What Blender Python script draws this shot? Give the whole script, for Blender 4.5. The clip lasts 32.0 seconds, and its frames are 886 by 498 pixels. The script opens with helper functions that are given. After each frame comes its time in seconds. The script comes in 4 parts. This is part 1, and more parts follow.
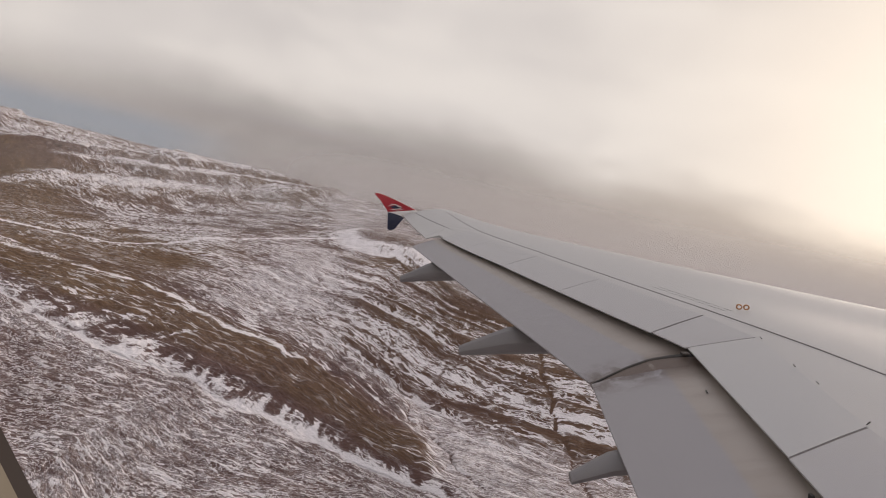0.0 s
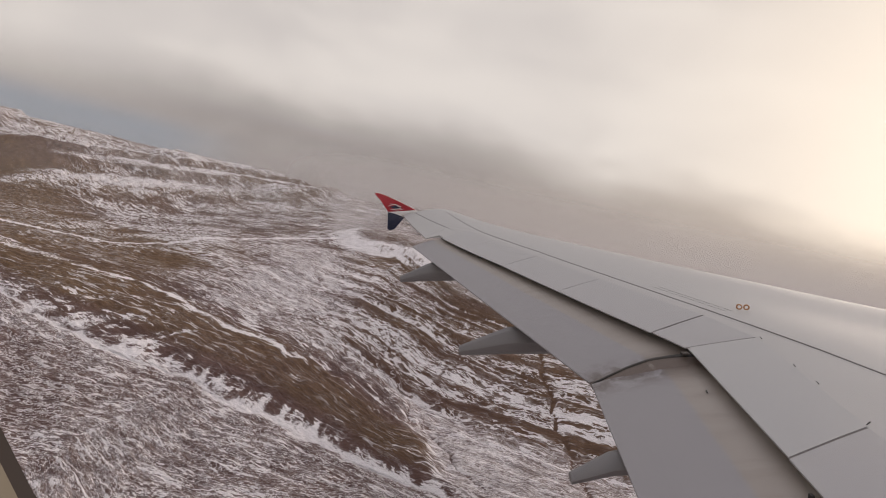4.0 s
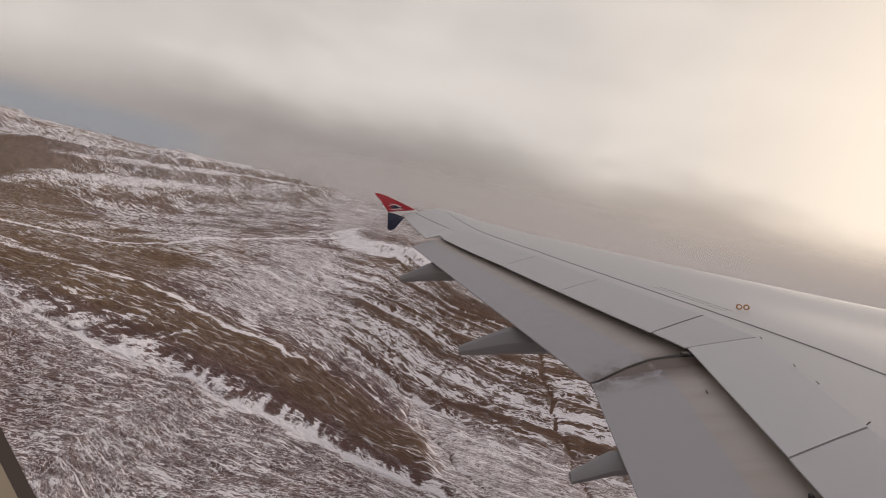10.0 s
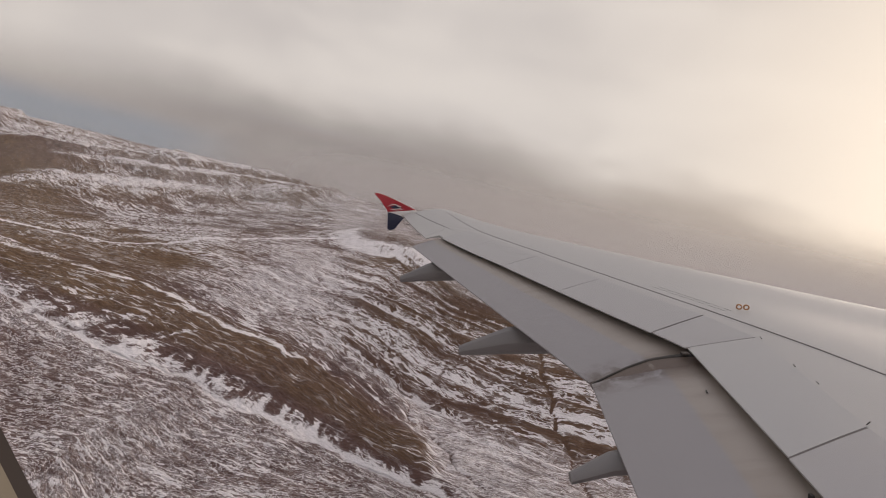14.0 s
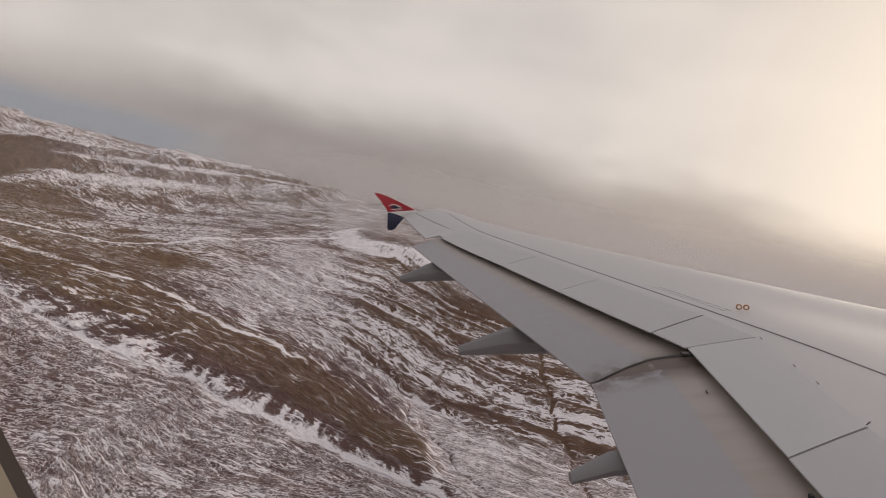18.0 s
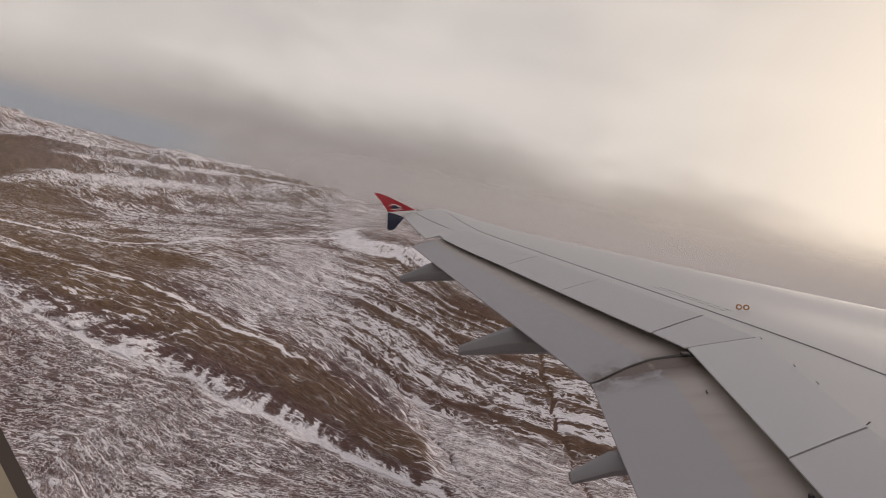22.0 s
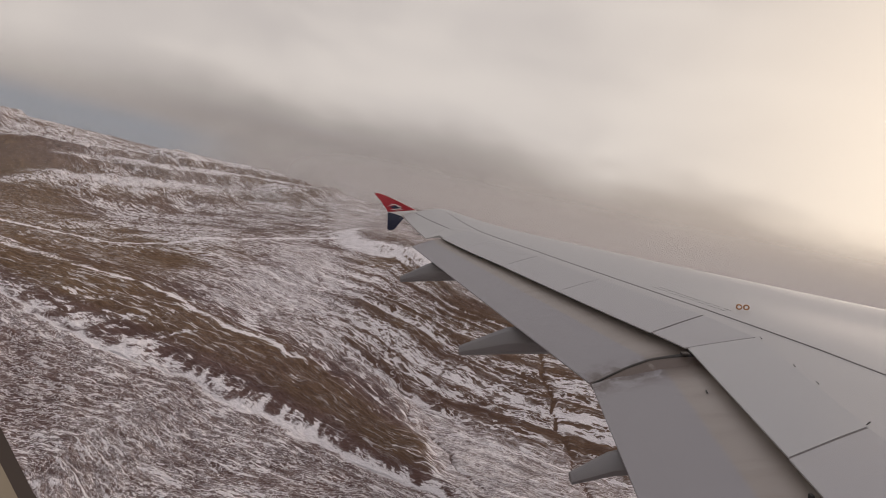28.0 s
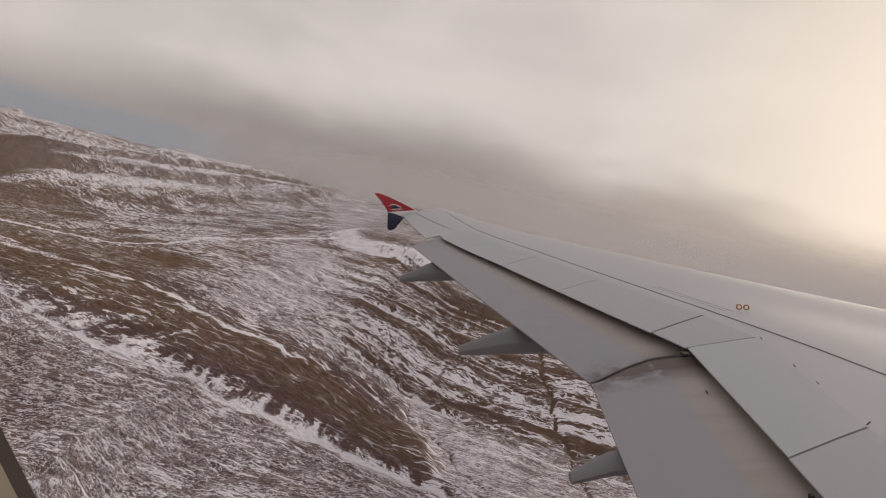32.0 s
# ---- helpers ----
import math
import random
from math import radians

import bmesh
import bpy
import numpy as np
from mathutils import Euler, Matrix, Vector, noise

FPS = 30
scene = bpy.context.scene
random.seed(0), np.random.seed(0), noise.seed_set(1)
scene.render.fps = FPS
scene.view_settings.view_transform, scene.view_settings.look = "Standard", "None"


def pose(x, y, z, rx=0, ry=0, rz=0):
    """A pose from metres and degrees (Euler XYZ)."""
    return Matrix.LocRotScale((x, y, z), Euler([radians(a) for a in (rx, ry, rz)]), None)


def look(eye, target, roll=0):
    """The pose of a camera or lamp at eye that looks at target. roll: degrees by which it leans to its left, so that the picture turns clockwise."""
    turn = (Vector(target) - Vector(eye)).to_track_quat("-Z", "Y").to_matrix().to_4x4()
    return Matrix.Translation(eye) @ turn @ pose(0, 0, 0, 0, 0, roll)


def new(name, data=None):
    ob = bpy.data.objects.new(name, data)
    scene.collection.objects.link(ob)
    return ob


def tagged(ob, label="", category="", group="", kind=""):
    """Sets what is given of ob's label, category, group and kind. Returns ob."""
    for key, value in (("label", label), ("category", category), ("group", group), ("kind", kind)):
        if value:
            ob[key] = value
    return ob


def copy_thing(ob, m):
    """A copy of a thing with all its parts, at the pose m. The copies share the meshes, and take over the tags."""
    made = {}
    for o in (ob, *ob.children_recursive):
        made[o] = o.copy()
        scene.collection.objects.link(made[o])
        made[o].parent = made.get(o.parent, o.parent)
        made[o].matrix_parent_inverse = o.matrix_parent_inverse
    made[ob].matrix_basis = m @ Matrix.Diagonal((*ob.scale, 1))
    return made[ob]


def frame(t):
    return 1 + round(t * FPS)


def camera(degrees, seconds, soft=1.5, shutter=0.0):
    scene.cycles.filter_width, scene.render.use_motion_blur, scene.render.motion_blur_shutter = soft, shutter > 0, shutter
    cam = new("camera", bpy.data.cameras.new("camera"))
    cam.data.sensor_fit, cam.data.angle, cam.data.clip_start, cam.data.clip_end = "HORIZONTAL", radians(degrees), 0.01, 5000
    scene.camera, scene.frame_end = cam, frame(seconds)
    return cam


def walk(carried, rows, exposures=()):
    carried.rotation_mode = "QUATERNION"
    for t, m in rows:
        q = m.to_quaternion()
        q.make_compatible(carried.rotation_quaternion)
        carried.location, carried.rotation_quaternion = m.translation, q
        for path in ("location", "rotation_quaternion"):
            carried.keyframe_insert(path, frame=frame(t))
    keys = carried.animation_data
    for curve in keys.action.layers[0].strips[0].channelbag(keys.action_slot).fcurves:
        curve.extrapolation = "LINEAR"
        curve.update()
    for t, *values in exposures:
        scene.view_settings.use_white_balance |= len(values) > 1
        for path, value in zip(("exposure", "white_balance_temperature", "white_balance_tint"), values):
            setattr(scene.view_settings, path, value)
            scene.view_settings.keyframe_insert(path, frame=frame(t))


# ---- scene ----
# ---------------------------------------------------------------- camera
# The camera rides in a window seat behind the port wing of an airliner; the aircraft is held at one moment of its climb.
ALT = 330.0                       # height over the moor
FOV = 79.9
CAM_WORLD = look((0, 0, ALT), (0, math.cos(radians(3.9)) * 100, ALT - math.sin(radians(3.9)) * 100), 13.0)
# aircraft axes: x outboard to port, y aft, z up; origin on the centre line at the wing root
EYE_O, EYE_B, EYE_H = 1.7046, 8.2347, 1.7151
SEAT_YAW, SEAT_PITCH, SEAT_ROLL = radians(-2.487), radians(-4.36), -1.387
AIM = Vector((math.cos(SEAT_YAW) * math.cos(SEAT_PITCH), -math.sin(SEAT_YAW) * math.cos(SEAT_PITCH), math.sin(SEAT_PITCH)))
CAM_AIR = look((EYE_O, EYE_B, EYE_H), Vector((EYE_O, EYE_B, EYE_H)) + AIM * 10, SEAT_ROLL)
AIR = CAM_WORLD @ CAM_AIR.inverted()

cam = camera(FOV, 32.0, soft=0.95)
sway = [(0.0, 0.0, 0.0), (8.0, -0.006, 0.006), (16.0, 0.0, -0.006), (24.0, 0.006, -0.004), (32.0, 0.0, 0.0)]
walk(cam, [(t, CAM_WORLD @ pose(0, 0, 0, a, b, 0)) for t, a, b in sway],
     [(0.0, 0.10, 6520, 12.5), (8.0, 0.0, 6560, 12.5), (17.0, -0.05, 6580, 12.8), (24.0, -0.09, 6590, 13.0), (32.0, -0.12, 6600, 13.2)])

# ---------------------------------------------------------------- light
SUN_AZ, SUN_EL = 49.0, 14.0       # degrees clockwise from +y, and above the horizon
sun_dir = Vector((math.sin(radians(SUN_AZ)) * math.cos(radians(SUN_EL)), math.cos(radians(SUN_AZ)) * math.cos(radians(SUN_EL)), math.sin(radians(SUN_EL))))
sun_data = bpy.data.lights.new("sun", "SUN")
sun_data.energy, sun_data.angle, sun_data.color = 2.0, radians(40), (1.0, 0.86, 0.72)
sun = new("sun", sun_data)
sun.matrix_world = look(sun_dir * 3000, (0, 0, 0))


class Nodes:
    """Short way to write node trees."""

    def __init__(self, tree):
        self.tree = tree
        tree.nodes.clear()

    def n(self, kind, ins=None, **attrs):
        node = self.tree.nodes.new(kind)
        if "operation" in attrs:
            node.operation = attrs["operation"]
        if "use_clamp" in attrs:
            node.use_clamp = attrs["use_clamp"]
        if "data_type" in attrs:
            node.data_type = attrs["data_type"]
        if "blend_type" in attrs:
            node.blend_type = attrs["blend_type"]
        if "interpolation_type" in attrs:
            node.interpolation_type = attrs["interpolation_type"]
        if "attribute_name" in attrs:
            node.attribute_name = attrs["attribute_name"]
        if "feature" in attrs:
            node.feature = attrs["feature"]
        if "sky_type" in attrs:
            node.sky_type, node.sun_disc = attrs["sky_type"], attrs["sun_disc"]
            node.sun_elevation, node.sun_rotation = attrs["sun_elevation"], attrs["sun_rotation"]
        for k, v in (ins or {}).items():
            if isinstance(v, bpy.types.NodeSocket):
                self.tree.links.new(v, node.inputs[k])
            else:
                node.inputs[k].default_value = v
        return node

    def math(self, op, a, b=0.0, c=0.0, clamp=False):
        node = self.n("ShaderNodeMath", operation=op, use_clamp=clamp)
        for i, v in enumerate((a, b, c)):
            if isinstance(v, bpy.types.NodeSocket):
                self.tree.links.new(v, node.inputs[i])
            else:
                node.inputs[i].default_value = v
        return node.outputs[0]

    def step(self, v, lo, hi, out0=0.0, out1=1.0):
        return self.n("ShaderNodeMapRange", {0: v, 1: lo, 2: hi, 3: out0, 4: out1}, interpolation_type="SMOOTHSTEP").outputs[0]

    def mix(self, fac, a, b, blend="MIX"):
        node = self.n("ShaderNodeMix", data_type="RGBA", blend_type=blend)
        for i, v in ((0, fac), (6, a), (7, b)):
            if isinstance(v, bpy.types.NodeSocket):
                self.tree.links.new(v, node.inputs[i])
            elif i == 0:
                node.inputs[i].default_value = v
            else:
                node.inputs[i].default_value = (*v, 1)
        return node.outputs[2]

    def noise(self, vec, scale, detail=4.0, rough=0.55, distort=0.0):
        return self.n("ShaderNodeTexNoise", {"Vector": vec, "Scale": scale, "Detail": detail, "Roughness": rough, "Distortion": distort}).outputs[0]

    def scaled(self, vec, loc=(0, 0, 0), rot=(0, 0, 0), scale=(1, 1, 1)):
        return self.n("ShaderNodeMapping", {"Vector": vec, "Location": loc, "Rotation": [radians(a) for a in rot], "Scale": scale}).outputs[0]


def overcast_world():
    """Stratus overcast: bright warm veil above, a grey bank along the horizon, a glow where the sun stands behind it."""
    world = bpy.data.worlds.new("overcast")
    scene.world = world
    world.use_nodes = True
    k = Nodes(world.node_tree)
    way = k.n("ShaderNodeTexCoord").outputs["Generated"]
    xyz = k.n("ShaderNodeSeparateXYZ", {0: way}).outputs
    elev = k.math("MULTIPLY", k.math("ARCSINE", xyz[2]), 57.3)
    flat = k.scaled(way, scale=(1, 1, 3.2))
    big = k.noise(flat, 2.2, 5, 0.5, 0.3)
    mid = k.noise(flat, 6.0, 5, 0.5, 0.2)
    dot = k.n("ShaderNodeVectorMath", {0: way, 1: sun_dir}, operation="DOT_PRODUCT").outputs["Value"]
    dot = k.math("MAXIMUM", dot, 0.0)
    glow = k.math("POWER", dot, 11.0)
    # upper veil
    veil = k.mix(k.step(big, 0.35, 0.68), (0.66, 0.622, 0.592), (0.80, 0.755, 0.705))
    veil = k.mix(k.math("MULTIPLY", glow, 0.9, clamp=True), veil, (1.30, 1.14, 0.93))
    veil = k.mix(k.step(elev, 26.0, 60.0), veil, (0.72, 0.72, 0.78))
    # grey bank
    edge = k.math("ADD", elev, k.math("ADD", k.math("MULTIPLY", k.math("SUBTRACT", big, 0.5), -4.0), k.math("ADD", k.math("MULTIPLY", k.math("SUBTRACT", mid, 0.5), -4.0), k.math("MULTIPLY", k.math("SUBTRACT", k.noise(k.scaled(way, scale=(1, 1, 2.2)), 15.0, 6, 0.58, 0.4), 0.5), -2.2))))
    az = k.math("MULTIPLY", k.math("ARCTAN2", xyz[0], xyz[1]), 57.3)

    def hump(mid_az, wide, tall):
        d = k.math("DIVIDE", k.math("SUBTRACT", az, mid_az), wide)
        return k.math("MULTIPLY", k.math("POWER", 2.718, k.math("MULTIPLY", k.math("MULTIPLY", d, d), -1.0)), tall)

    edge = k.math("SUBTRACT", edge, k.math("ADD", hump(-26.0, 13.0, 2.6), k.math("ADD", hump(1.0, 15.0, 4.0), hump(25.0, 8.0, 3.2))))
    in_bank = k.step(edge, 1.2, 7.4, 1.0, 0.0)
    puff = k.noise(k.scaled(way, scale=(1, 1, 2.2)), 15.0, 6, 0.58, 0.4)
    bank = k.mix(k.step(k.math("ADD", k.math("MULTIPLY", mid, 0.6), k.math("MULTIPLY", puff, 0.4)), 0.36, 0.64), (0.305, 0.275, 0.268), (0.375, 0.344, 0.330))
    bank = k.mix(k.math("MULTIPLY", k.math("POWER", dot, 5.0), 0.85, clamp=True), bank, (0.68, 0.585, 0.50))
    side = k.step(xyz[0], -0.70, -0.25, 0.72, 1.0)
    sky = k.mix(k.math("MULTIPLY", in_bank, side), veil, bank)
    # clear slit low over the far hills
    slit = k.math("MULTIPLY", k.step(elev, 1.2, 3.6, 1.0, 0.0), k.step(xyz[0], -0.52, -0.34, 1.0, 0.0))
    sky = k.mix(k.math("MULTIPLY", slit, 0.85), sky, (0.30, 0.335, 0.385))
    blue = k.n("ShaderNodeTexSky", sky_type="NISHITA", sun_disc=False, sun_elevation=radians(SUN_EL), sun_rotation=radians(SUN_AZ)).outputs[0]
    low = k.n("ShaderNodeBackground", {0: blue, 1: 0.05}).outputs[0]
    high = k.n("ShaderNodeBackground", {0: sky, 1: 1.0}).outputs[0]
    both = k.n("ShaderNodeMixShader", {0: 0.93, 1: low, 2: high}).outputs[0]
    k.n("ShaderNodeOutputWorld", {"Surface": both})


overcast_world()


# ---------------------------------------------------------------- materials
def new_material(name):
    m = bpy.data.materials.new(name)
    m.use_nodes = True
    return m, Nodes(m.node_tree)


def finish(k, color, rough, bump=None, strength=0.1, dist=0.02, metal=0.0, spec=0.5, coat=0.0):
    b = k.n("ShaderNodeBsdfPrincipled", {"Base Color": color if isinstance(color, bpy.types.NodeSocket) else (*color, 1), "Roughness": rough,
                                         "Metallic": metal, "Specular IOR Level": spec, "Coat Weight": coat})
    if bump is not None:
        k.tree.links.new(k.n("ShaderNodeBump", {"Height": bump, "Strength": strength, "Distance": dist}).outputs[0], b.inputs["Normal"])
    k.n("ShaderNodeOutputMaterial", {"Surface": b.outputs[0]})


def paint(name, color, rough=0.46, dirt=0.10, stain=(0.30, 0.26, 0.22), streak=0.5, coat=0.0):
    """Aircraft paint: faint mottling, grime drawn out along the airflow (y)."""
    m, k = new_material(name)
    at = k.n("ShaderNodeTexCoord").outputs["Object"]
    fine = k.noise(at, 9.0, 6, 0.6)
    flow = k.noise(k.scaled(at, scale=(5.0, 0.5, 2.0)), 1.6, 6, 0.6)
    c = k.mix(k.step(fine, 0.3, 0.75, 0.0, 0.06), color, tuple(v * 0.75 for v in color))
    c = k.mix(k.step(flow, 0.48, 0.80, 0.0, dirt), c, stain)
    finish(k, c, k.step(fine, 0.3, 0.7, rough - 0.03, rough + 0.05), fine, 0.01, 0.004, coat=coat)
    return m


WING_PAINT = paint("wing_paint", (0.45, 0.44, 0.435), 0.58)
PANEL_PAINT = paint("panel_paint", (0.375, 0.366, 0.374), 0.42, 0.10)
SPOILER_PAINT = paint("spoiler_paint", (0.40, 0.395, 0.40), 0.40, 0.10)
# shade of the fairings' averted sides put into a darker grey
FAIRING_SHADED = paint("fairing_shaded", (0.175, 0.168, 0.172), 0.42, 0.2)
RED_PAINT = paint("red_paint", (0.42, 0.030, 0.045), 0.35, 0.08)
NAVY_PAINT = paint("navy_paint", (0.012, 0.018, 0.05), 0.35, 0.05)
WHITE_PAINT = paint("white_paint", (0.72, 0.70, 0.69), 0.35, 0.08)
SEALANT = paint("sealant", (0.165, 0.150, 0.146), 0.7, 0.2)
RUBBER = paint("rubber", (0.022, 0.020, 0.020), 0.75, 0.2)
SEAL_BROWN = paint("window_seal_rubber", (0.040, 0.029, 0.026), 0.85, 0.1)
CAVITY = paint("cavity_primer", (0.06, 0.05, 0.045), 0.7, 0.4, (0.03, 0.025, 0.02))
ORANGE_MARK = paint("orange_mark", (0.42, 0.20, 0.08), 0.4, 0.1)
STENCIL = paint("worn_stencil", (0.395, 0.385, 0.38), 0.5, 0.1)
STEEL = paint("steel", (0.10, 0.10, 0.10), 0.4, 0.3)
LINER = paint("cabin_liner", (0.20, 0.165, 0.115), 0.6, 0.1)
CARPET = paint("cabin_carpet", (0.05, 0.06, 0.09), 0.9, 0.2)


def pane_material():
    m, k = new_material("acrylic_pane")
    g = k.n("ShaderNodeBsdfGlossy", {"Color": (1, 1, 1, 1), "Roughness": 0.02}).outputs[0]
    t = k.n("ShaderNodeBsdfTransparent", {"Color": (0.985, 0.98, 0.975, 1)}).outputs[0]
    k.n("ShaderNodeOutputMaterial", {"Surface": k.n("ShaderNodeMixShader", {0: 0.015, 1: t, 2: g}).outputs[0]})
    return m


PANE = pane_material()


def moor_material():
    """Heather moor with old snow lying in hollows and drift streaks; cover, grass and the slope's grain come with the terrain."""
    m, k = new_material("moor_and_snow")
    at = k.n("ShaderNodeTexCoord").outputs["Object"]
    snow = k.n("ShaderNodeAttribute", attribute_name="snow").outputs["Fac"]
    grass = k.n("ShaderNodeAttribute", attribute_name="grass").outputs["Fac"]
    moor = k.n("ShaderNodeAttribute", attribute_name="moor").outputs["Fac"]
    frost = k.n("ShaderNodeAttribute", attribute_name="frost").outputs["Fac"]
    grain = k.n("ShaderNodeAttribute", attribute_name="grain").outputs["Vector"]

    def warped(vec, scale, size):
        bend = k.n("ShaderNodeTexNoise", {"Vector": at, "Scale": scale, "Detail": 3.0}).outputs["Color"]
        off = k.n("ShaderNodeVectorMath", {0: k.n("ShaderNodeVectorMath", {0: bend, 1: (0.5, 0.5, 0.5)}, operation="SUBTRACT").outputs[0], "Scale": size}, operation="SCALE").outputs[0]
        return k.n("ShaderNodeVectorMath", {0: vec, 1: off}, operation="ADD").outputs[0]

    flow = warped(grain, 0.03, 8.0)
    bent = warped(k.scaled(at, scale=(1, 1, 0.3)), 0.008, 45.0)

    def turned(a, b):
        return k.math("ADD", a, k.math("MULTIPLY", k.math("SUBTRACT", b, a), moor))

    def half(v, w):
        return k.math("MULTIPLY", k.math("SUBTRACT", v, 0.5), w)

    def total(*vs):
        out = vs[0]
        for v in vs[1:]:
            out = k.math("ADD", out, v)
        return out

    # drift streaks along the slope's grain, or down the valley on the open moor
    n1 = turned(k.noise(k.scaled(flow, scale=(0.32, 1, 1)), 0.060, 6, 0.60, 0.0), k.noise(k.scaled(bent, rot=(0, 0, -56), scale=(0.16, 1, 1)), 0.075, 6, 0.62))
    n2 = k.noise(k.scaled(flow, rot=(0, 0, 32), scale=(0.8, 1, 1)), 0.22, 4, 0.58, 0.2)
    n3 = k.noise(at, 0.8, 4, 0.65)

    def ridge(vec, scale, detail, rough, distort, width, size):
        """Crisp winding lines, where a noise crosses its mean."""
        return k.step(k.math("ABSOLUTE", half(k.noise(vec, scale, detail, rough, distort), 1.0)), width * 0.35, width, size, 0.0)

    gaps = k.noise(k.scaled(flow, loc=(40, 9, 0), scale=(0.5, 1, 1)), 0.045, 3, 0.55)
    bold = ridge(k.scaled(flow, loc=(300, 70, 0), rot=(0, 0, -4), scale=(0.16, 1, 1)), 0.038, 4, 0.52, 0.1, 0.034, 1.15)
    bold = k.math("MULTIPLY", bold, k.step(gaps, 0.44, 0.54))
    cross = ridge(k.scaled(flow, loc=(90, 700, 0), rot=(0, 0, 62), scale=(0.45, 1, 1)), 0.055, 4, 0.55, 0.5, 0.022, 0.8)
    cross = k.math("MULTIPLY", cross, k.step(gaps, 0.60, 0.48))
    fine = ridge(k.scaled(flow, loc=(510, 20, 0), rot=(0, 0, 12), scale=(0.42, 1, 1)), 0.14, 3, 0.52, 0.3, 0.060, 0.66)
    deep = k.step(k.n("ShaderNodeSeparateXYZ", {0: grain}).outputs[1], 250.0, 430.0)
    broad = ridge(k.scaled(flow, loc=(77, 310, 0), rot=(0, 0, 5), scale=(0.26, 1, 1)), 0.075, 3, 0.52, 0.2, 0.070, 0.85)
    fine = k.math("ADD", fine, k.math("MULTIPLY", k.math("SUBTRACT", broad, fine), deep))
    long = ridge(k.scaled(bent, loc=(90, 700, 0), rot=(0, 0, -58), scale=(0.08, 1, 1)), 0.050, 4, 0.55, 0.1, 0.030, 0.85)
    vein = k.math("MAXIMUM", turned(k.math("MAXIMUM", bold, cross), long), fine)
    patch = k.noise(bent, 0.016, 4, 0.55)
    cover = total(half(n1, 2.0), half(n2, 0.7), half(n3, 0.5), vein, half(patch, 0.5), k.math("MULTIPLY", k.math("SUBTRACT", snow, 0.72), 2.1))
    mask = k.math("ADD", k.step(cover, -0.08, 0.10, 0.0, 0.62), k.step(cover, -0.60, 0.75, 0.0, 0.38))
    # frosted heath: dull grey tussocks, thin white worms of snow between them
    worm = ridge(k.scaled(flow, loc=(210, 33, 0), rot=(0, 0, 10), scale=(0.55, 1, 1)), 0.125, 4, 0.56, 0.4, 0.036, 1.0)
    worm = k.math("MULTIPLY", worm, k.step(gaps, 0.34, 0.50))
    # dark lines drawn into the frost as the shadows of small relief
    crease_shade = ridge(k.scaled(flow, loc=(640, 410, 0), rot=(0, 0, -8), scale=(0.40, 1, 1)), 0.10, 5, 0.60, 0.3, 0.060, 0.85)
    dull = total(half(n1, 1.5), half(n2, 1.7), half(n3, 1.5), half(patch, 0.5), k.math("MULTIPLY", k.math("SUBTRACT", snow, 0.52), 1.6))
    dull = k.math("MAXIMUM", k.math("MULTIPLY", k.step(dull, -0.75, 0.85, 0.02, 0.84), k.math("SUBTRACT", 1.0, crease_shade)), k.math("MULTIPLY", worm, 0.95))
    mask = k.math("ADD", mask, k.math("MULTIPLY", k.math("SUBTRACT", dull, mask), k.math("MULTIPLY", frost, k.step(snow, 0.75, 0.62))))
    drawn = k.math("MAXIMUM", k.step(bold, 0.35, 0.80, 0.0, 0.92), k.math("MULTIPLY", k.step(cross, 0.35, 0.65, 0.0, 0.78), k.step(deep, 0.2, 0.8)))
    drawn = k.math("MULTIPLY", drawn, k.math("SUBTRACT", 1.0, moor))
    drawn = k.math("MAXIMUM", drawn, k.math("MULTIPLY", k.step(k.math("MULTIPLY", long, k.step(gaps, 0.42, 0.55)), 0.3, 0.7, 0.0, 0.75), moor))
    mask = k.math("MAXIMUM", mask, k.math("MULTIPLY", drawn, k.step(snow, 0.05, 0.28)))
    # heath and tuft colours raised to carry the haze that lifts dark ground
    heath = k.mix(k.step(k.noise(bent, 0.02, 5, 0.6), 0.35, 0.65), (0.096, 0.055, 0.051), (0.145, 0.087, 0.077))
    heath = k.mix(k.step(k.noise(at, 0.3, 5, 0.7), 0.35, 0.7, 0.0, 0.5), heath, (0.128, 0.080, 0.066))
    tuft = k.mix(k.step(k.noise(k.scaled(flow, scale=(0.25, 1, 1)), 0.11, 6, 0.68), 0.35, 0.68), (0.106, 0.064, 0.040), (0.195, 0.122, 0.069))
    soil = k.mix(grass, heath, tuft)
    ice = k.mix(k.step(n3, 0.3, 0.7), (0.77, 0.725, 0.74), (0.94, 0.895, 0.91))
    thin = k.mix(k.step(cover, -0.9, -0.1, 0.0, 0.08), soil, ice)
    c = k.mix(mask, thin, ice)
    relief = total(k.math("MULTIPLY", n1, 1.3), n2, k.math("MULTIPLY", n3, 0.35), k.math("MULTIPLY", vein, -0.25))
    finish(k, c, k.step(mask, 0, 1, 0.92, 0.7), relief, 0.8, 4.0, spec=0.2)
    return m


MOOR = moor_material()


def water_material():
    m, k = new_material("lake_water")
    at = k.n("ShaderNodeTexCoord").outputs["Object"]
    finish(k, (0.02, 0.025, 0.03), 0.12, k.noise(at, 0.4, 6, 0.6), 0.25, 0.4)
    return m


def plain_material(name, a, b, scale, rough=0.85):
    m, k = new_material(name)
    at = k.n("ShaderNodeTexCoord").outputs["Object"]
    f = k.noise(at, scale, 6, 0.65)
    finish(k, k.mix(k.step(f, 0.3, 0.7), a, b), rough, f, 0.2, 0.02)
    return m


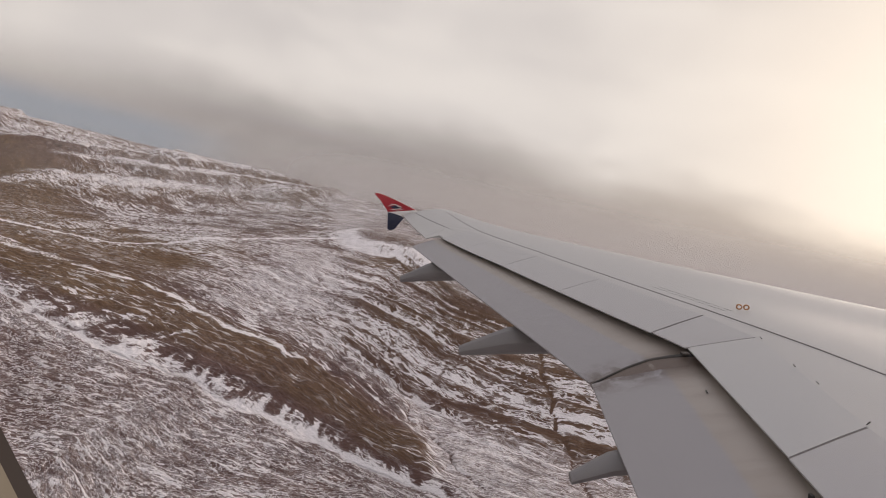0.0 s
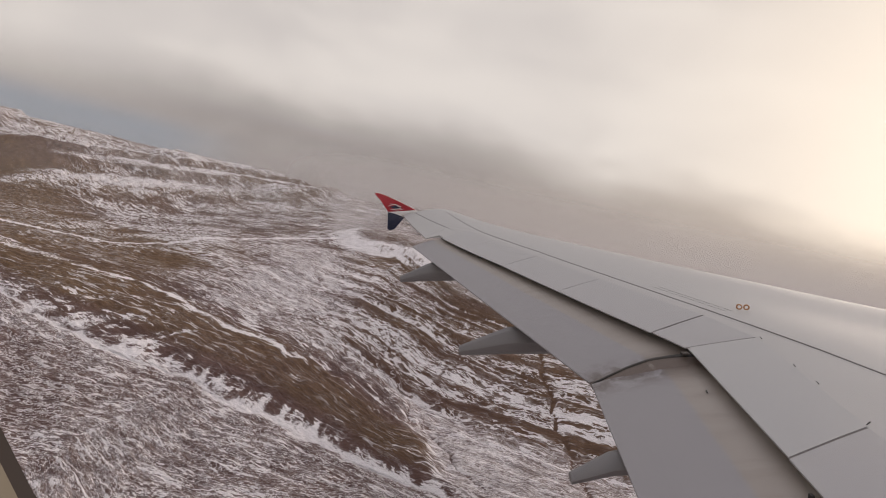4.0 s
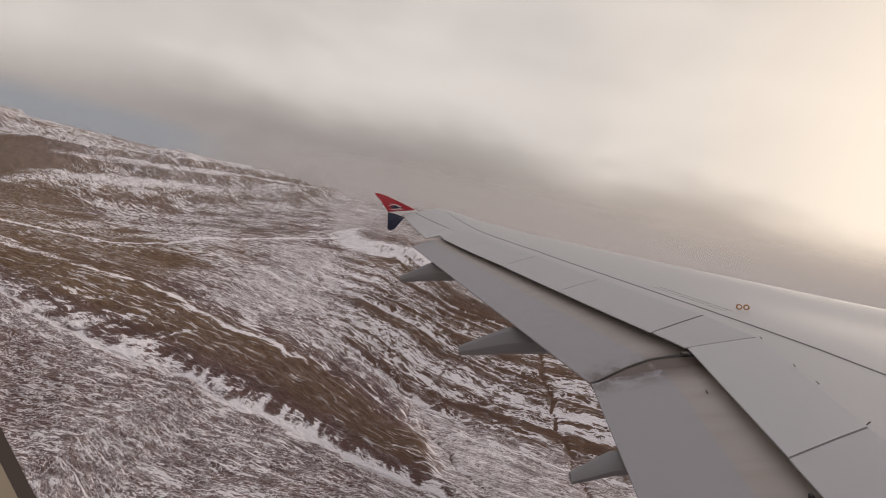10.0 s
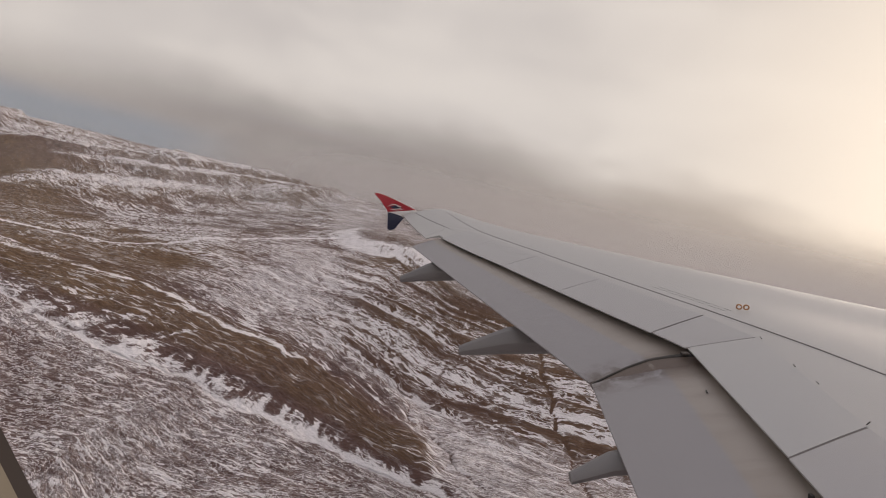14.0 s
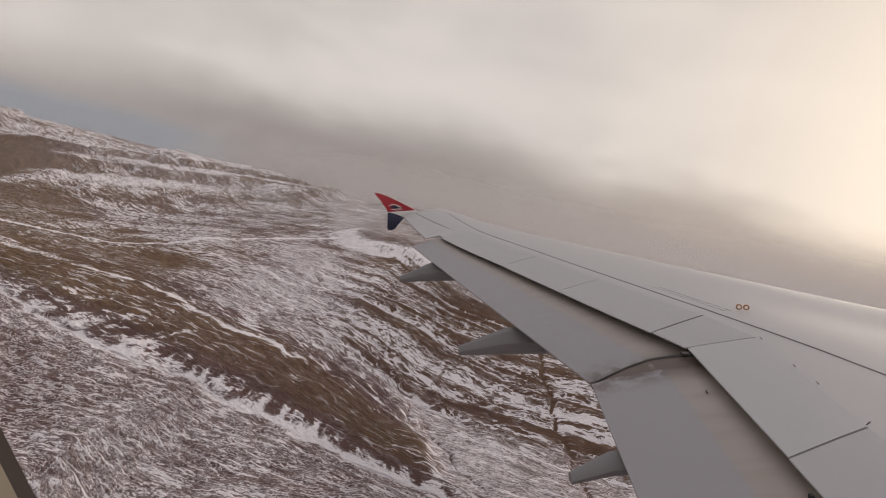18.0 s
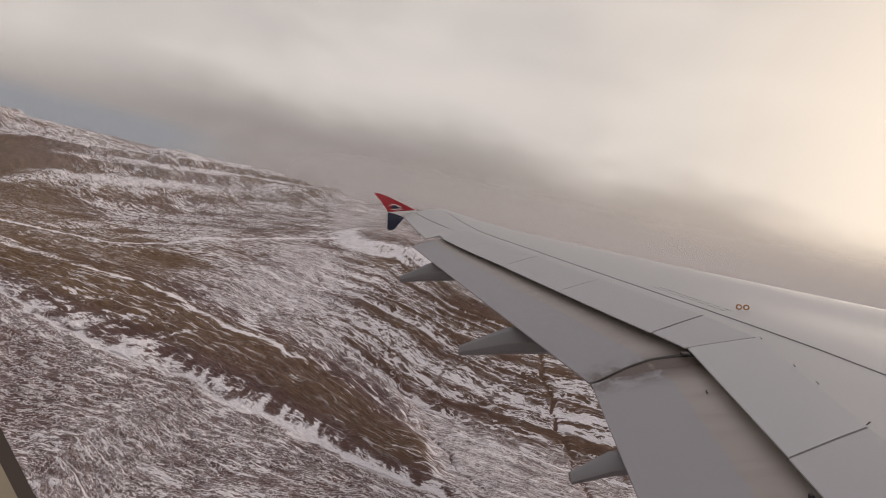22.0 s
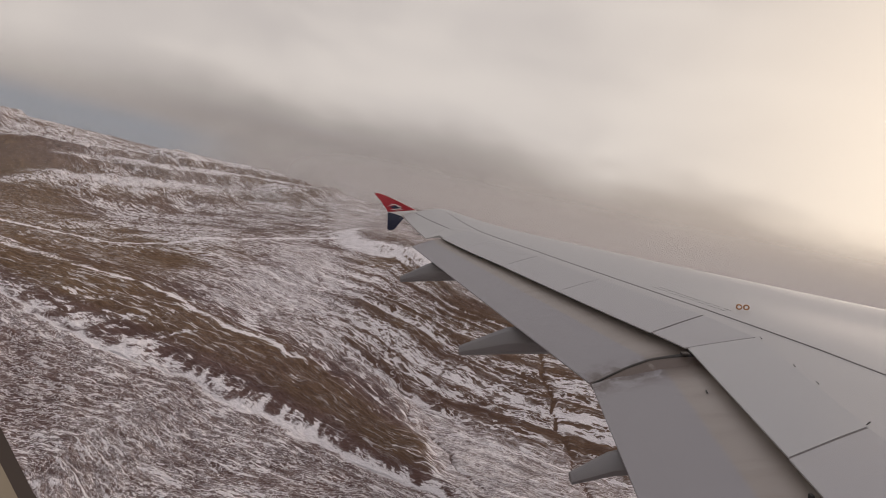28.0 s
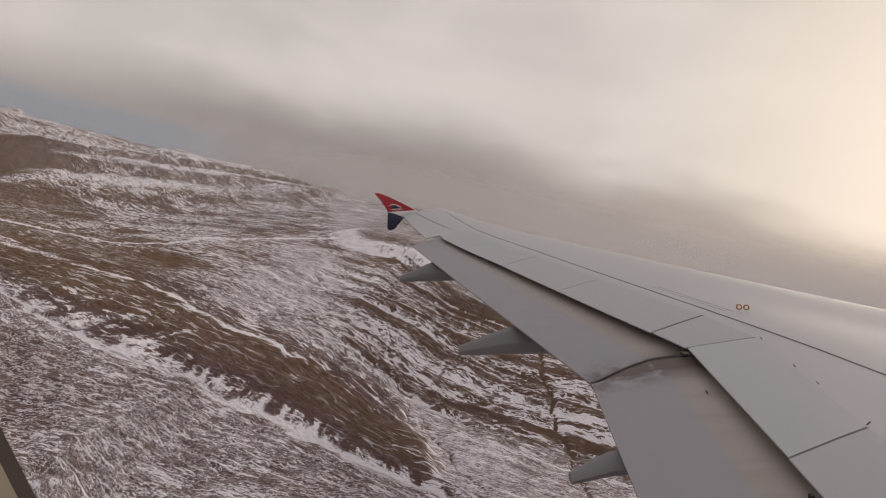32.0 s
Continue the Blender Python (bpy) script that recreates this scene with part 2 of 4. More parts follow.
def cloud_material(name, color, density, scale, stretch, low, high, seed):
    """Thin cloud: lets the view through where the noise is thin; fades out to all edges of its sheet."""
    m, k = new_material(name)
    tc = k.n("ShaderNodeTexCoord").outputs
    uvw = k.n("ShaderNodeSeparateXYZ", {0: tc["Generated"]}).outputs
    body = k.noise(k.scaled(tc["Object"], loc=(seed * 731, seed * 217, seed * 97), scale=stretch), scale, 6, 0.55, 0.4)
    fade = k.math("MULTIPLY", k.step(uvw[2], 0.0, 0.45), k.step(uvw[2], 0.55, 1.0, 1.0, 0.0))
    fade = k.math("MULTIPLY", fade, k.math("MULTIPLY", k.step(uvw[0], 0.0, 0.25), k.step(uvw[0], 0.8, 1.0, 1.0, 0.0)))
    a = k.math("MULTIPLY", k.math("MULTIPLY", k.step(body, low, high), fade), density)
    front = k.n("ShaderNodeBsdfDiffuse", {0: (*color, 1)}).outputs[0]
    back = k.n("ShaderNodeBsdfTranslucent", {0: (*color, 1)}).outputs[0]
    e = k.n("ShaderNodeMixShader", {0: 0.5, 1: front, 2: back}).outputs[0]
    t = k.n("ShaderNodeBsdfTransparent").outputs[0]
    k.n("ShaderNodeOutputMaterial", {"Surface": k.n("ShaderNodeMixShader", {0: a, 1: t, 2: e}).outputs[0]})
    return m


# ---------------------------------------------------------------- mesh helpers
def link_mesh(name, verts, faces, mat, parent=None, label="", smooth=True, sharp=35):
    me = bpy.data.meshes.new(name)
    me.from_pydata([tuple(v) for v in verts], [], [tuple(f) for f in faces])
    me.update()
    for mm in (mat if isinstance(mat, (list, tuple)) else [mat]):
        me.materials.append(mm)
    if smooth:
        me.shade_smooth()
        me.set_sharp_from_angle(angle=radians(sharp))
    ob = new(name, me)
    if parent is not None:
        ob.parent = parent
    if label:
        tagged(ob, label)
    return ob


def part(name, bm, mat, parent, label="", smooth=True, sharp=35):
    """Links a bmesh as one mesh object under a thing or a part."""
    bmesh.ops.recalc_face_normals(bm, faces=bm.faces)
    me = bpy.data.meshes.new(name)
    bm.to_mesh(me)
    bm.free()
    me.materials.append(mat)
    if smooth:
        me.shade_smooth()
        me.set_sharp_from_angle(angle=radians(sharp))
    ob = new(name, me)
    ob.parent = parent
    if label:
        tagged(ob, label)
    return ob


def loft(rings, closed=True, caps=True):
    """A bmesh skinned over rings of equally many points."""
    bm = bmesh.new()
    rows = [[bm.verts.new(p) for p in r] for r in rings]
    n = len(rows[0])
    for a, b in zip(rows, rows[1:]):
        for i in range(n if closed else n - 1):
            j = (i + 1) % n
            bm.faces.new((a[i], a[j], b[j], b[i]))
    if caps:
        bm.faces.new(rows[0])
        bm.faces.new(rows[-1])
    return bm


def slab(poly, thick, normal, bevel=0.0):
    """A bmesh plate: a polygon of points given a thickness against its normal."""
    bm = bmesh.new()
    top = [bm.verts.new(p) for p in poly]
    bot = [bm.verts.new(Vector(p) - Vector(normal) * thick) for p in poly]
    bm.faces.new(top)
    bm.faces.new(bot[::-1])
    for i in range(len(poly)):
        j = (i + 1) % len(poly)
        bm.faces.new((top[i], bot[i], bot[j], top[j]))
    if bevel:
        bmesh.ops.bevel(bm, geom=bm.edges[:], offset=bevel, segments=2, affect="EDGES", profile=0.5)
    return bm


def box_bm(cx, cy, cz, sx, sy, sz, bevel=0.0):
    x, y, z = sx / 2, sy / 2, sz / 2
    return slab([(cx - x, cy - y, cz + z), (cx + x, cy - y, cz + z), (cx + x, cy + y, cz + z), (cx - x, cy + y, cz + z)], sz, (0, 0, 1), bevel)


def rod(a, b, r0, r1=None, seg=8):
    r1 = r0 if r1 is None else r1
    a, b = Vector(a), Vector(b)
    q = (b - a).to_track_quat("Z", "Y")
    rings = []
    for p, r in ((a, r0), (b, r1)):
        rings.append([p + q @ Vector((math.cos(2 * math.pi * i / seg) * r, math.sin(2 * math.pi * i / seg) * r, 0)) for i in range(seg)])
    return loft(rings)


# ---------------------------------------------------------------- ground
def value_noise(x, y, seed=0):
    xi, yi = np.floor(x).astype(np.int64), np.floor(y).astype(np.int64)
    fx, fy = x - xi, y - yi
    fx, fy = fx * fx * fx * (fx * (fx * 6 - 15) + 10), fy * fy * fy * (fy * (fy * 6 - 15) + 10)

    def h(a, b):
        v = (a * 374761393 + b * 668265263 + seed * 974634777) & 0x7FFFFFFF
        v = ((v ^ (v >> 13)) * 1274126177) & 0x7FFFFFFF
        return ((v ^ (v >> 16)) & 0xFFFF) / 32767.5 - 1.0
    a, b, c, d = h(xi, yi), h(xi + 1, yi), h(xi, yi + 1), h(xi + 1, yi + 1)
    return (a * (1 - fx) + b * fx) * (1 - fy) + (c * (1 - fx) + d * fx) * fy


def fbm(x, y, octaves=5, seed=0, gain=0.5):
    out, amp = 0.0, 1.0
    for i in range(octaves):
        out = out + amp * value_noise(x, y, seed + i)
        x, y, amp = x * 2.03 + 17.3, y * 2.03 - 9.1, amp * gain
    return out


def sm(lo, hi, v):
    t = np.clip((v - lo) / (hi - lo), 0, 1)
    return t * t * (3 - 2 * t)


# the lie of the land: a snow-filled gully, the crest of the brown ridge behind it, the foot of the upper terrace
GULLY = [(-2200, 1650), (-1300, 1220), (-800, 981), (-579, 874), (-456, 834), (-343, 797), (-186, 708), (-72, 660), (21, 630), (78, 611), (400, 545), (1600, 420)]
CREST = [(-2200, 2150), (-1500, 1560), (-1250, 1330), (-1024, 1234), (-868, 1228), (-702, 1225), (-525, 1145), (-361, 1026), (-254, 980), (-117, 850), (-7, 734), (160, 700), (420, 640), (1600, 520)]
OUTER = [(-2200, 3000), (-1300, 2400), (-787, 1758), (-508, 1718), (-351, 1571), (-183, 1493), (-51, 1321), (66, 1164), (164, 1094), (233, 1050), (354, 1033), (900, 960), (1600, 860)]
SHORE = [(-2900, 2350), (-2600, 2160), (-2330, 1900), (-2080, 1480), (-1840, 1120), (-1560, 830), (-1380, 600), (-1150, 200), (-1000, -400), (-1100, -1400), (-1500, -2600)]
ROAD_LINE = [(-3300, 3150), (-2750, 2650), (-2440, 2290), (-2290, 1960), (-2020, 1470), (-1780, 1110), (-1500, 800), (-1330, 590), (-1080, 200), (-930, -400), (-1030, -1400)]
TRACK = [(-1304, 1556), (-1124, 1544), (-949, 1537), (-827, 1724), (-736, 2018), (-626, 2313), (-470, 2480)]
STREAM = [(300, 1250), (255, 1066), (259, 974), (252, 833), (257, 760), (266, 693), (300, 560)]
RILL = [(-20, 860), (17, 808), (61, 744), (116, 672), (150, 643), (230, 560)]
WALL_LINE = [(-900, 800), (-661, 821), (-626, 848), (-566, 866)]
FORK = [(-420, 960), (-455, 905), (-478, 850)]


def line_y(line, x):
    xs, ys = zip(*line)
    return np.interp(x, xs, ys)


def away(line, x, y):
    """Metres from a line of points."""
    d = np.full(x.shape, 1e9)
    for (a, b), (c, e) in zip(line, line[1:]):
        ux, uy = c - a, e - b
        t = np.clip(((x - a) * ux + (y - b) * uy) / (ux * ux + uy * uy), 0, 1)
        d = np.minimum(d, np.hypot(x - a - t * ux, y - b - t * uy))
    return d


def shore_side(x, y):
    """Metres from the lake shore, positive on land."""
    ys, xs = zip(*sorted((b, a) for a, b in SHORE))
    far = np.where(y > 2350, (y - 2350) * 1.2, 0)
    return (x - np.interp(y, ys, xs)) * 0.8 + far


def terrain(x, y):
    """Height, snow cover, dry-grass share, way along and across the slope's grain, shares of open moor and of frosted heath at x, y."""
    w1, w2, w3 = fbm(x / 420, y / 420, 4, 3), fbm(x / 150, y / 150, 4, 11), fbm(x / 48, y / 48, 4, 13)
    wx, wy = x + 12 * w2 + 4 * w3, y + 14 * w2 + 6 * w3
    yg, yc, yo = line_y(GULLY, wx), line_y(CREST, wx), line_y(OUTER, wx)
    v = np.where(wy < yc, (wy - yg) / np.maximum(yc - yg, 40), 1 + (wy - yc) / np.maximum(yo - yc, 60))
    # the grain of the slope runs along the gully, the crest and the terrace
    gg, gc, go = line_y(GULLY, x), line_y(CREST, x), line_y(OUTER, x)
    across = np.where(y < gc, 230 * (y - gg) / np.maximum(gc - gg, 40), 230 + 520 * (y - gc) / np.maximum(go - gc, 60)) + 5 * w2
    along = 0.87 * x - 0.49 * y + 6 * w2
    along, across = np.where(v < 0, along * 1.5, along), np.where(v < 0, across * 1.5, across)
    moor = sm(-450, -750, x + 0.12 * (y - 1500)) * sm(1.0, 1.4, v) + sm(2.5, 3.0, v)
    moor = np.clip(moor, 0, 1)
    # the slope up to the terrace, the ridge, the rolling moor
    z = 62 * sm(1.0, 2.3, v) * sm(-1500, -500, x) + 24 * sm(1250, 2700, y)
    inside = sm(75, 20, x + 0.30 * (y - 700) + 14 * w3)
    ridge = sm(0.0, 0.75, v) * sm(1.9, 1.0, v) * inside * sm(-1700, -900, x)
    z = z + 17 * ridge - 6 * np.exp(-((wy - yg) / 18) ** 2)
    z = z + 6 * w1 + 3.0 * w2
    # rim of the upper plateau, with a scarped end
    rim = sm(1960, 2480, y + 0.35 * x + 50 * w2 + 22 * w3) * sm(-640, -320, x)
    z = z + 84 * rim + 32 * sm(2500, 4300, y) * sm(2600, -200, x)
    # terraces along the slope: steep brown faces, shelves that hold the snow
    step = fbm(across / 30 + 0.12 * w2, along / 560, 4, 95, 0.60)
    terr = sm(1.16, 1.34, v) * sm(4.4, 3.2, v) * sm(-330, -40, x + 0.16 * (y - 1000) + 60 * w2) * (1 - 0.6 * rim)
    z = z + 7 * step * terr + 2.6 * fbm(across / 17, along / 120, 4, 97, 0.6) * (0.35 + 0.65 * terr)
    # far terraces
    m = (x + 1600) * -0.933 + (y - 1900) * 0.359 + 130 * fbm(x / 620, y / 620, 3, 21) + 15 * fbm(x / 90, y / 90, 4, 31)
    land = sm(-100, 900, shore_side(x, y) - 200)
    rise = 70 * sm(-90, 230, m) + 24 * sm(180, 400, m) + 58 * sm(380, 510, m) + 32 * sm(480, 650, m) + 50 * sm(630, 760, m) + 60 * sm(740, 1700, m)
    z = z + (rise - 22 * sm(500, 900, m)) * land
    z = z + 40 * sm(2350, 3200, y) * sm(-2300, -1300, x) * (1 - rim)
    z = z + 38 * sm(0.05, 0.30, fbm(x / 640, y / 640, 3, 124)) * sm(690, 900, m) * land
    far = sm(2800, 3900, y + 60 * w1 + 0.25 * x) * sm(2600, -200, x) * sm(650, 150, m)
    z = z + far * (92 + 36 * w1)
    gully_cut = np.abs(fbm(x / 70, y / 240, 4, 41))
    z = z - 14 * (1 - np.clip(gully_cut * 3, 0, 1)) * sm(0, 200, m) * land
    # hummocks, and the beds of the streams
    z = z + 1.2 * fbm(along / 26, across / 9, 4, 131, 0.6)
    z = z + 1.5 * fbm(x / 28, y / 28, 4, 51) + 0.6 * fbm(x / 9, y / 9, 3, 61)
    bed = np.minimum(away(STREAM, wx - 9 * w3, wy + 10 * w3), away(RILL, wx + 8 * w3, wy) * 1.6 + 1.5)
    z = z - 4 * np.exp(-(bed / 6) ** 2)
    lake = shore_side(x, y)
    z = np.where(lake < 260, z * sm(-20, 260, lake) + 2.5 * sm(-5, 30, lake) - 6 * sm(10, -80, lake), z)

    # ---- snow
    rag, shred = fbm(x / 34, y / 22, 5, 71, 0.65), fbm(along / 70, across / 12, 5, 73, 0.6)
    comb = fbm((along + 0.4 * across) / 13, across / 44, 4, 75, 0.6)
    bands = fbm(across / 34 + 0.4 * w2, along / 330, 4, 77, 0.6)
    body = sm(0.10, 0.30, v) * sm(1.10, 0.97, v) * inside * sm(-1500, -1000, x)
    strip = sm(0.97, 1.03, v) * sm(1.30, 1.12, v) * inside * sm(-1300, -800, x)
    slope = sm(1.10, 1.32, v) * (1 - terr) * (1 - moor)
    open_right = sm(0.1, 0.6, v) * (1 - inside) * (1 - terr)
    front = sm(0.12, -0.02, v)
    olive = sm(0.25, 0.5, v) * sm(1.75, 1.45, v) * sm(-560, -760, x)
    snow = 0.47 + 0.05 * w1 + 0.05 * w2
    snow = snow + front * (-0.09 - 0.10 * sm(-250, -420, x) * sm(900, 500, y) + 0.05 * sm(-350, 0, x) - 0.05 * sm(-420, -700, x) + 0.10 * w2)
    snow = snow + slope * (0.10 * sm(-640, -420, x) + 0.22 * bands) + 0.16 * open_right * sm(330, 120, x)
    snow = snow - 0.30 * body - 0.10 * strip + 0.10 * shred * strip
    snow = snow - terr * (0.11 + 0.12 * sm(150, 330, x) + 0.38 * step + 0.10 * bands) + 0.05 * comb * terr
    snow = snow - 0.20 * olive * (1 - body)
    snow = snow - 0.10 * moor + 0.10 * moor * w2
    rim_face = sm(0.05, 0.25, rim) * sm(0.85, 0.55, rim) * sm(2700, 2520, y + 0.35 * x)
    snow = snow + rim_face * sm(-600, -400, x) * (0.66 * sm(300, 0, x - 40 * w2) - 0.05 + 0.42 * comb * sm(-380, -150, x)) - 0.26 * sm(0.50, 0.85, rim)
    # drifts: in the gully, on the crest, in the broken ground at the ridge's foot
    wide = np.interp(x, (-900, -560, -300, 80), (6.0, 9.0, 13.0, 12.0))
    gully = np.exp(-np.abs((wy - yg + 4 * w3) / wide) ** 3)
    fringe = sm(0.0, 0.06, v) * sm(0.62, 0.20, v) * sm(-830, -700, x) * sm(-330, -480, x)
    feet = sm(0.02, 0.06, v) * sm(0.34, 0.14, v) * sm(-520, -420, x) * inside
    crest = np.exp(-((wy - yc) / 8) ** 2) * sm(-1000, -720, x) * sm(-150, -260, x)
    crest = crest + 0.6 * np.exp(-((v - 0.80 - 0.25 * sm(-500, -900, x)) / 0.02) ** 2) * sm(-600, -760, x)
    snow = snow + 0.62 * gully * sm(-1100, -820, x) + 0.80 * crest * np.clip(1.0 + 0.6 * w3, 0, 1.3)
    snow = snow + fringe * (0.06 + 0.46 * rag) + feet * (0.06 + 0.45 * comb)
    for line, size, w in ((FORK, 0.5, 7.0), (WALL_LINE, 0.32, 6.0)):
        snow = snow + size * np.exp(-(away(line, wx, wy) / w) ** 2)
    snow = snow + 0.75 * np.exp(-(away(TRACK, x + 5 * w3, y + 8 * w2) / (6 + 0.003 * y)) ** 2)
    snow = snow - 0.9 * np.exp(-(bed / 3.4) ** 2)
    # far hills
    hatch = 1 - np.clip(np.abs(fbm((x * 0.359 + y * 0.933) / 38, m / 260, 4, 81, 0.6)) * 3.2, 0, 1)
    coarse = fbm(x / 60, y / 60, 4, 91, 0.6)
    snow = snow + 0.06 * sm(0, 120, m) * land + 0.02 * far + (0.14 * coarse - 0.22 * hatch * sm(0, 60, m) * sm(1000, 700, m)) * sm(1700, 2300, y)
    scarp = sm(385, 405, m) * sm(510, 480, m) + sm(630, 650, m) * sm(770, 740, m) + 0.8 * sm(20, 60, m) * sm(170, 120, m)
    ledge = sm(200, 260, m) * sm(392, 350, m) + sm(500, 540, m) * sm(640, 610, m) + sm(760, 800, m) * sm(1100, 900, m)
    snow = snow + 0.27 * ledge * land
    snow = snow - 0.24 * scarp * land * (0.25 + gully_cut + 0.7 * hatch) * np.clip(0.9 + 1.1 * w2, 0.3, 1.5)
    # cloud shadow on the far hillside, put in by taking away snow and grass
    shaded_bluff = np.exp(-(((x + 2120) / 210) ** 2 + ((y - 2380) / 360) ** 2))
    snow = snow - 0.55 * sm(500, 50, lake) - 1.1 * shaded_bluff
    grass = 0.20 + 0.75 * body * sm(0.22, 0.5, v) + 0.30 * w1 + 0.65 * olive + 0.5 * sm(420, 120, lake) + 0.30 * terr + 0.30 * moor - 0.7 * shaded_bluff
    grass = grass + 0.15 * sm(0, 120, m) * land - 0.25 * front
    frost = np.clip(front + 0.75 * slope * sm(-700, -420, x) + 0.85 * open_right, 0, 1)
    return z, np.clip(snow, -0.3, 1.2), np.clip(grass, 0, 1), along, across, moor, frost


def build_ground():
    """One sheet to the horizon, its rings centred under the aircraft, closest on the port side."""
    az = np.radians(np.concatenate([np.linspace(-180, -46, 90, endpoint=False), np.linspace(-46, 24, 900, endpoint=False), np.linspace(24, 180, 110)]))
    r = [0.01 + 12 * i for i in range(38)]
    while r[-1] < 4900:
        r.append(r[-1] + min(11.0, max(1.2, r[-1] ** 2 / ALT * 0.00112)))
    A, R = np.meshgrid(az, np.array(r))
    nx, ny = len(az), len(r)
    X, Y = (R * np.sin(A)).ravel(), (R * np.cos(A)).ravel()
    Z, S, G, U, V, M, F = terrain(X, Y)
    co = np.stack([X, Y, Z], 1).astype(np.float32)
    i = np.arange(ny - 1)[:, None] * nx + np.arange(nx - 1)[None, :]
    quads = np.stack([i, i + 1, i + 1 + nx, i + nx], -1).reshape(-1, 4)[:, ::-1]
    me = bpy.data.meshes.new("ground")
    me.vertices.add(len(co))
    me.vertices.foreach_set("co", co.ravel())
    me.loops.add(quads.size)
    me.loops.foreach_set("vertex_index", quads.ravel().astype(np.int32))
    me.polygons.add(len(quads))
    me.polygons.foreach_set("loop_start", np.arange(0, quads.size, 4, dtype=np.int32))
    me.update(calc_edges=True)
    for name, data in (("snow", S), ("grass", G), ("moor", M), ("frost", F)):
        me.attributes.new(name, "FLOAT", "POINT").data.foreach_set("value", data.astype(np.float32))
    me.attributes.new("grain", "FLOAT_VECTOR", "POINT").data.foreach_set("vector", np.stack([U, V, 0 * U], 1).astype(np.float32).ravel())
    me.materials.append(MOOR)
    me.shade_smooth()
    return tagged(new("ground", me), "brown heather moor and terraced hills streaked with old snow", "ground", kind="structure")


ground = build_ground()


def height(x, y):
    return float(terrain(np.array([float(x)]), np.array([float(y)]))[0][0])


# ---------------------------------------------------------------- cloud
def cloud_sheet(name, dist, az0, az1, z0, z1, mat, label, lean=0.0):
    """A curved sheet of thin cloud round the valley."""
    nu, nv = 48, 10
    verts, faces = [], []
    for j in range(nv + 1):
        for i in range(nu + 1):
            a = radians(az0 + (az1 - az0) * i / nu)
            d = dist + lean * j / nv
            verts.append((math.sin(a) * d, math.cos(a) * d, z0 + (z1 - z0) * j / nv))
    for j in range(nv):
        for i in range(nu):
            k = j * (nu + 1) + i
            faces.append((k, k + 1, k + nu + 2, k + nu + 1))
    ob = link_mesh(name, verts, faces, mat)
    return tagged(ob, label, "cloud", kind="structure")


cloud_sheet("cloud_bank", 4620, -27, 80, -150, 840, cloud_material("bank_cloud", (0.545, 0.535, 0.55), 1.0, 0.0016, (1, 1, 1.6), 0.05, 0.32, 1), "low grey cloud bank lying on the far hills")
for i, (d, thick) in enumerate(((1800, 0.05), (2500, 0.10), (3000, 0.12), (3500, 0.16))):
    cloud_sheet("mist_veil", d, -72, 66, -420, 640, cloud_material("mist", (0.64, 0.63, 0.64), thick, 0.0011, (1, 1, 2.0), 0.05, 0.50, 2 + i), "thin pale mist hanging in the valley")


# ---------------------------------------------------------------- the aircraft
airliner = new("airliner")
airliner.matrix_world = AIR
tagged(airliner, "white-grey airliner in a climb, port wing with flaps set for take-off", "airplane")

SECTION = ((0, 0), (.0125, .020), (.05, .035), (.1, .045), (.2, .056), (.3, .060), (.4, .061), (.5, .059), (.6, .053), (.7, .043), (.8, .031), (.9, .016), (1, .002))
SEC_U, SEC_Y = zip(*SECTION)
LOW_Y = (0, -.020, -.033, -.041, -.050, -.054, -.053, -.047, -.036, -.022, -.010, -.003, -.002)
FLAP_END, TIP = 13.9, 16.95


def lead(o):
    return 0.85 + 0.5256 * (o - 1.98)


def trail(o):
    return 6.95 if o < 6.35 else 6.95 + 0.292 * (o - 6.35)


def te_height(o):
    d = o - 6.3
    return 0.30 + (0.10 * d if d < 0 else 0.070 * d + 0.0035 * d * d) + 0.0085 * max(0.0, o - 13.2) ** 2


def twist(o):
    return math.tan(radians(-0.8 + 4.8 * (o - 2) / 15))


def upper(o, b):
    c = trail(o) - lead(o)
    u = (b - lead(o)) / c
    flat = 0.07 * min(1.0, max(0.0, (8.6 - o) / 1.8)) * math.exp(-((u - 0.28) / 0.17) ** 2)
    return te_height(o) + c * (float(np.interp(u, SEC_U, SEC_Y)) + twist(o) * (1 - u)) - flat


def lower(o, b):
    c = trail(o) - lead(o)
    u = (b - lead(o)) / c
    return te_height(o) + c * (float(np.interp(u, SEC_U, LOW_Y)) + twist(o) * (1 - u))


def spoiler_edge(o):
    return float(np.interp(o, (2.0, 4.4, 4.73, 5.47, 6.01, 6.38, 6.46, 7.32, 8.48, 9.18, 10.3, 11.32, 12.83, 13.9), (6.62, 6.43, 6.392, 6.33, 6.29, 6.275, 6.30, 6.57, 6.955, 7.22, 7.575, 7.955, 8.51, 8.875)))


def joint_line(o):
    """The long skin joint ahead of the spoilers."""
    return float(np.interp(o, (2, 5.53, 6.06, 6.62, 7.31, 8.2, 9.39, 11.09, 12.19, 13.6, 16.5), (4.35, 5.263, 5.377, 5.521, 5.723, 6.005, 6.402, 6.983, 7.389, 7.904, 8.77)))


wing = new("wing")
wing.parent = airliner
tagged(wing, "swept light grey wing, port side")


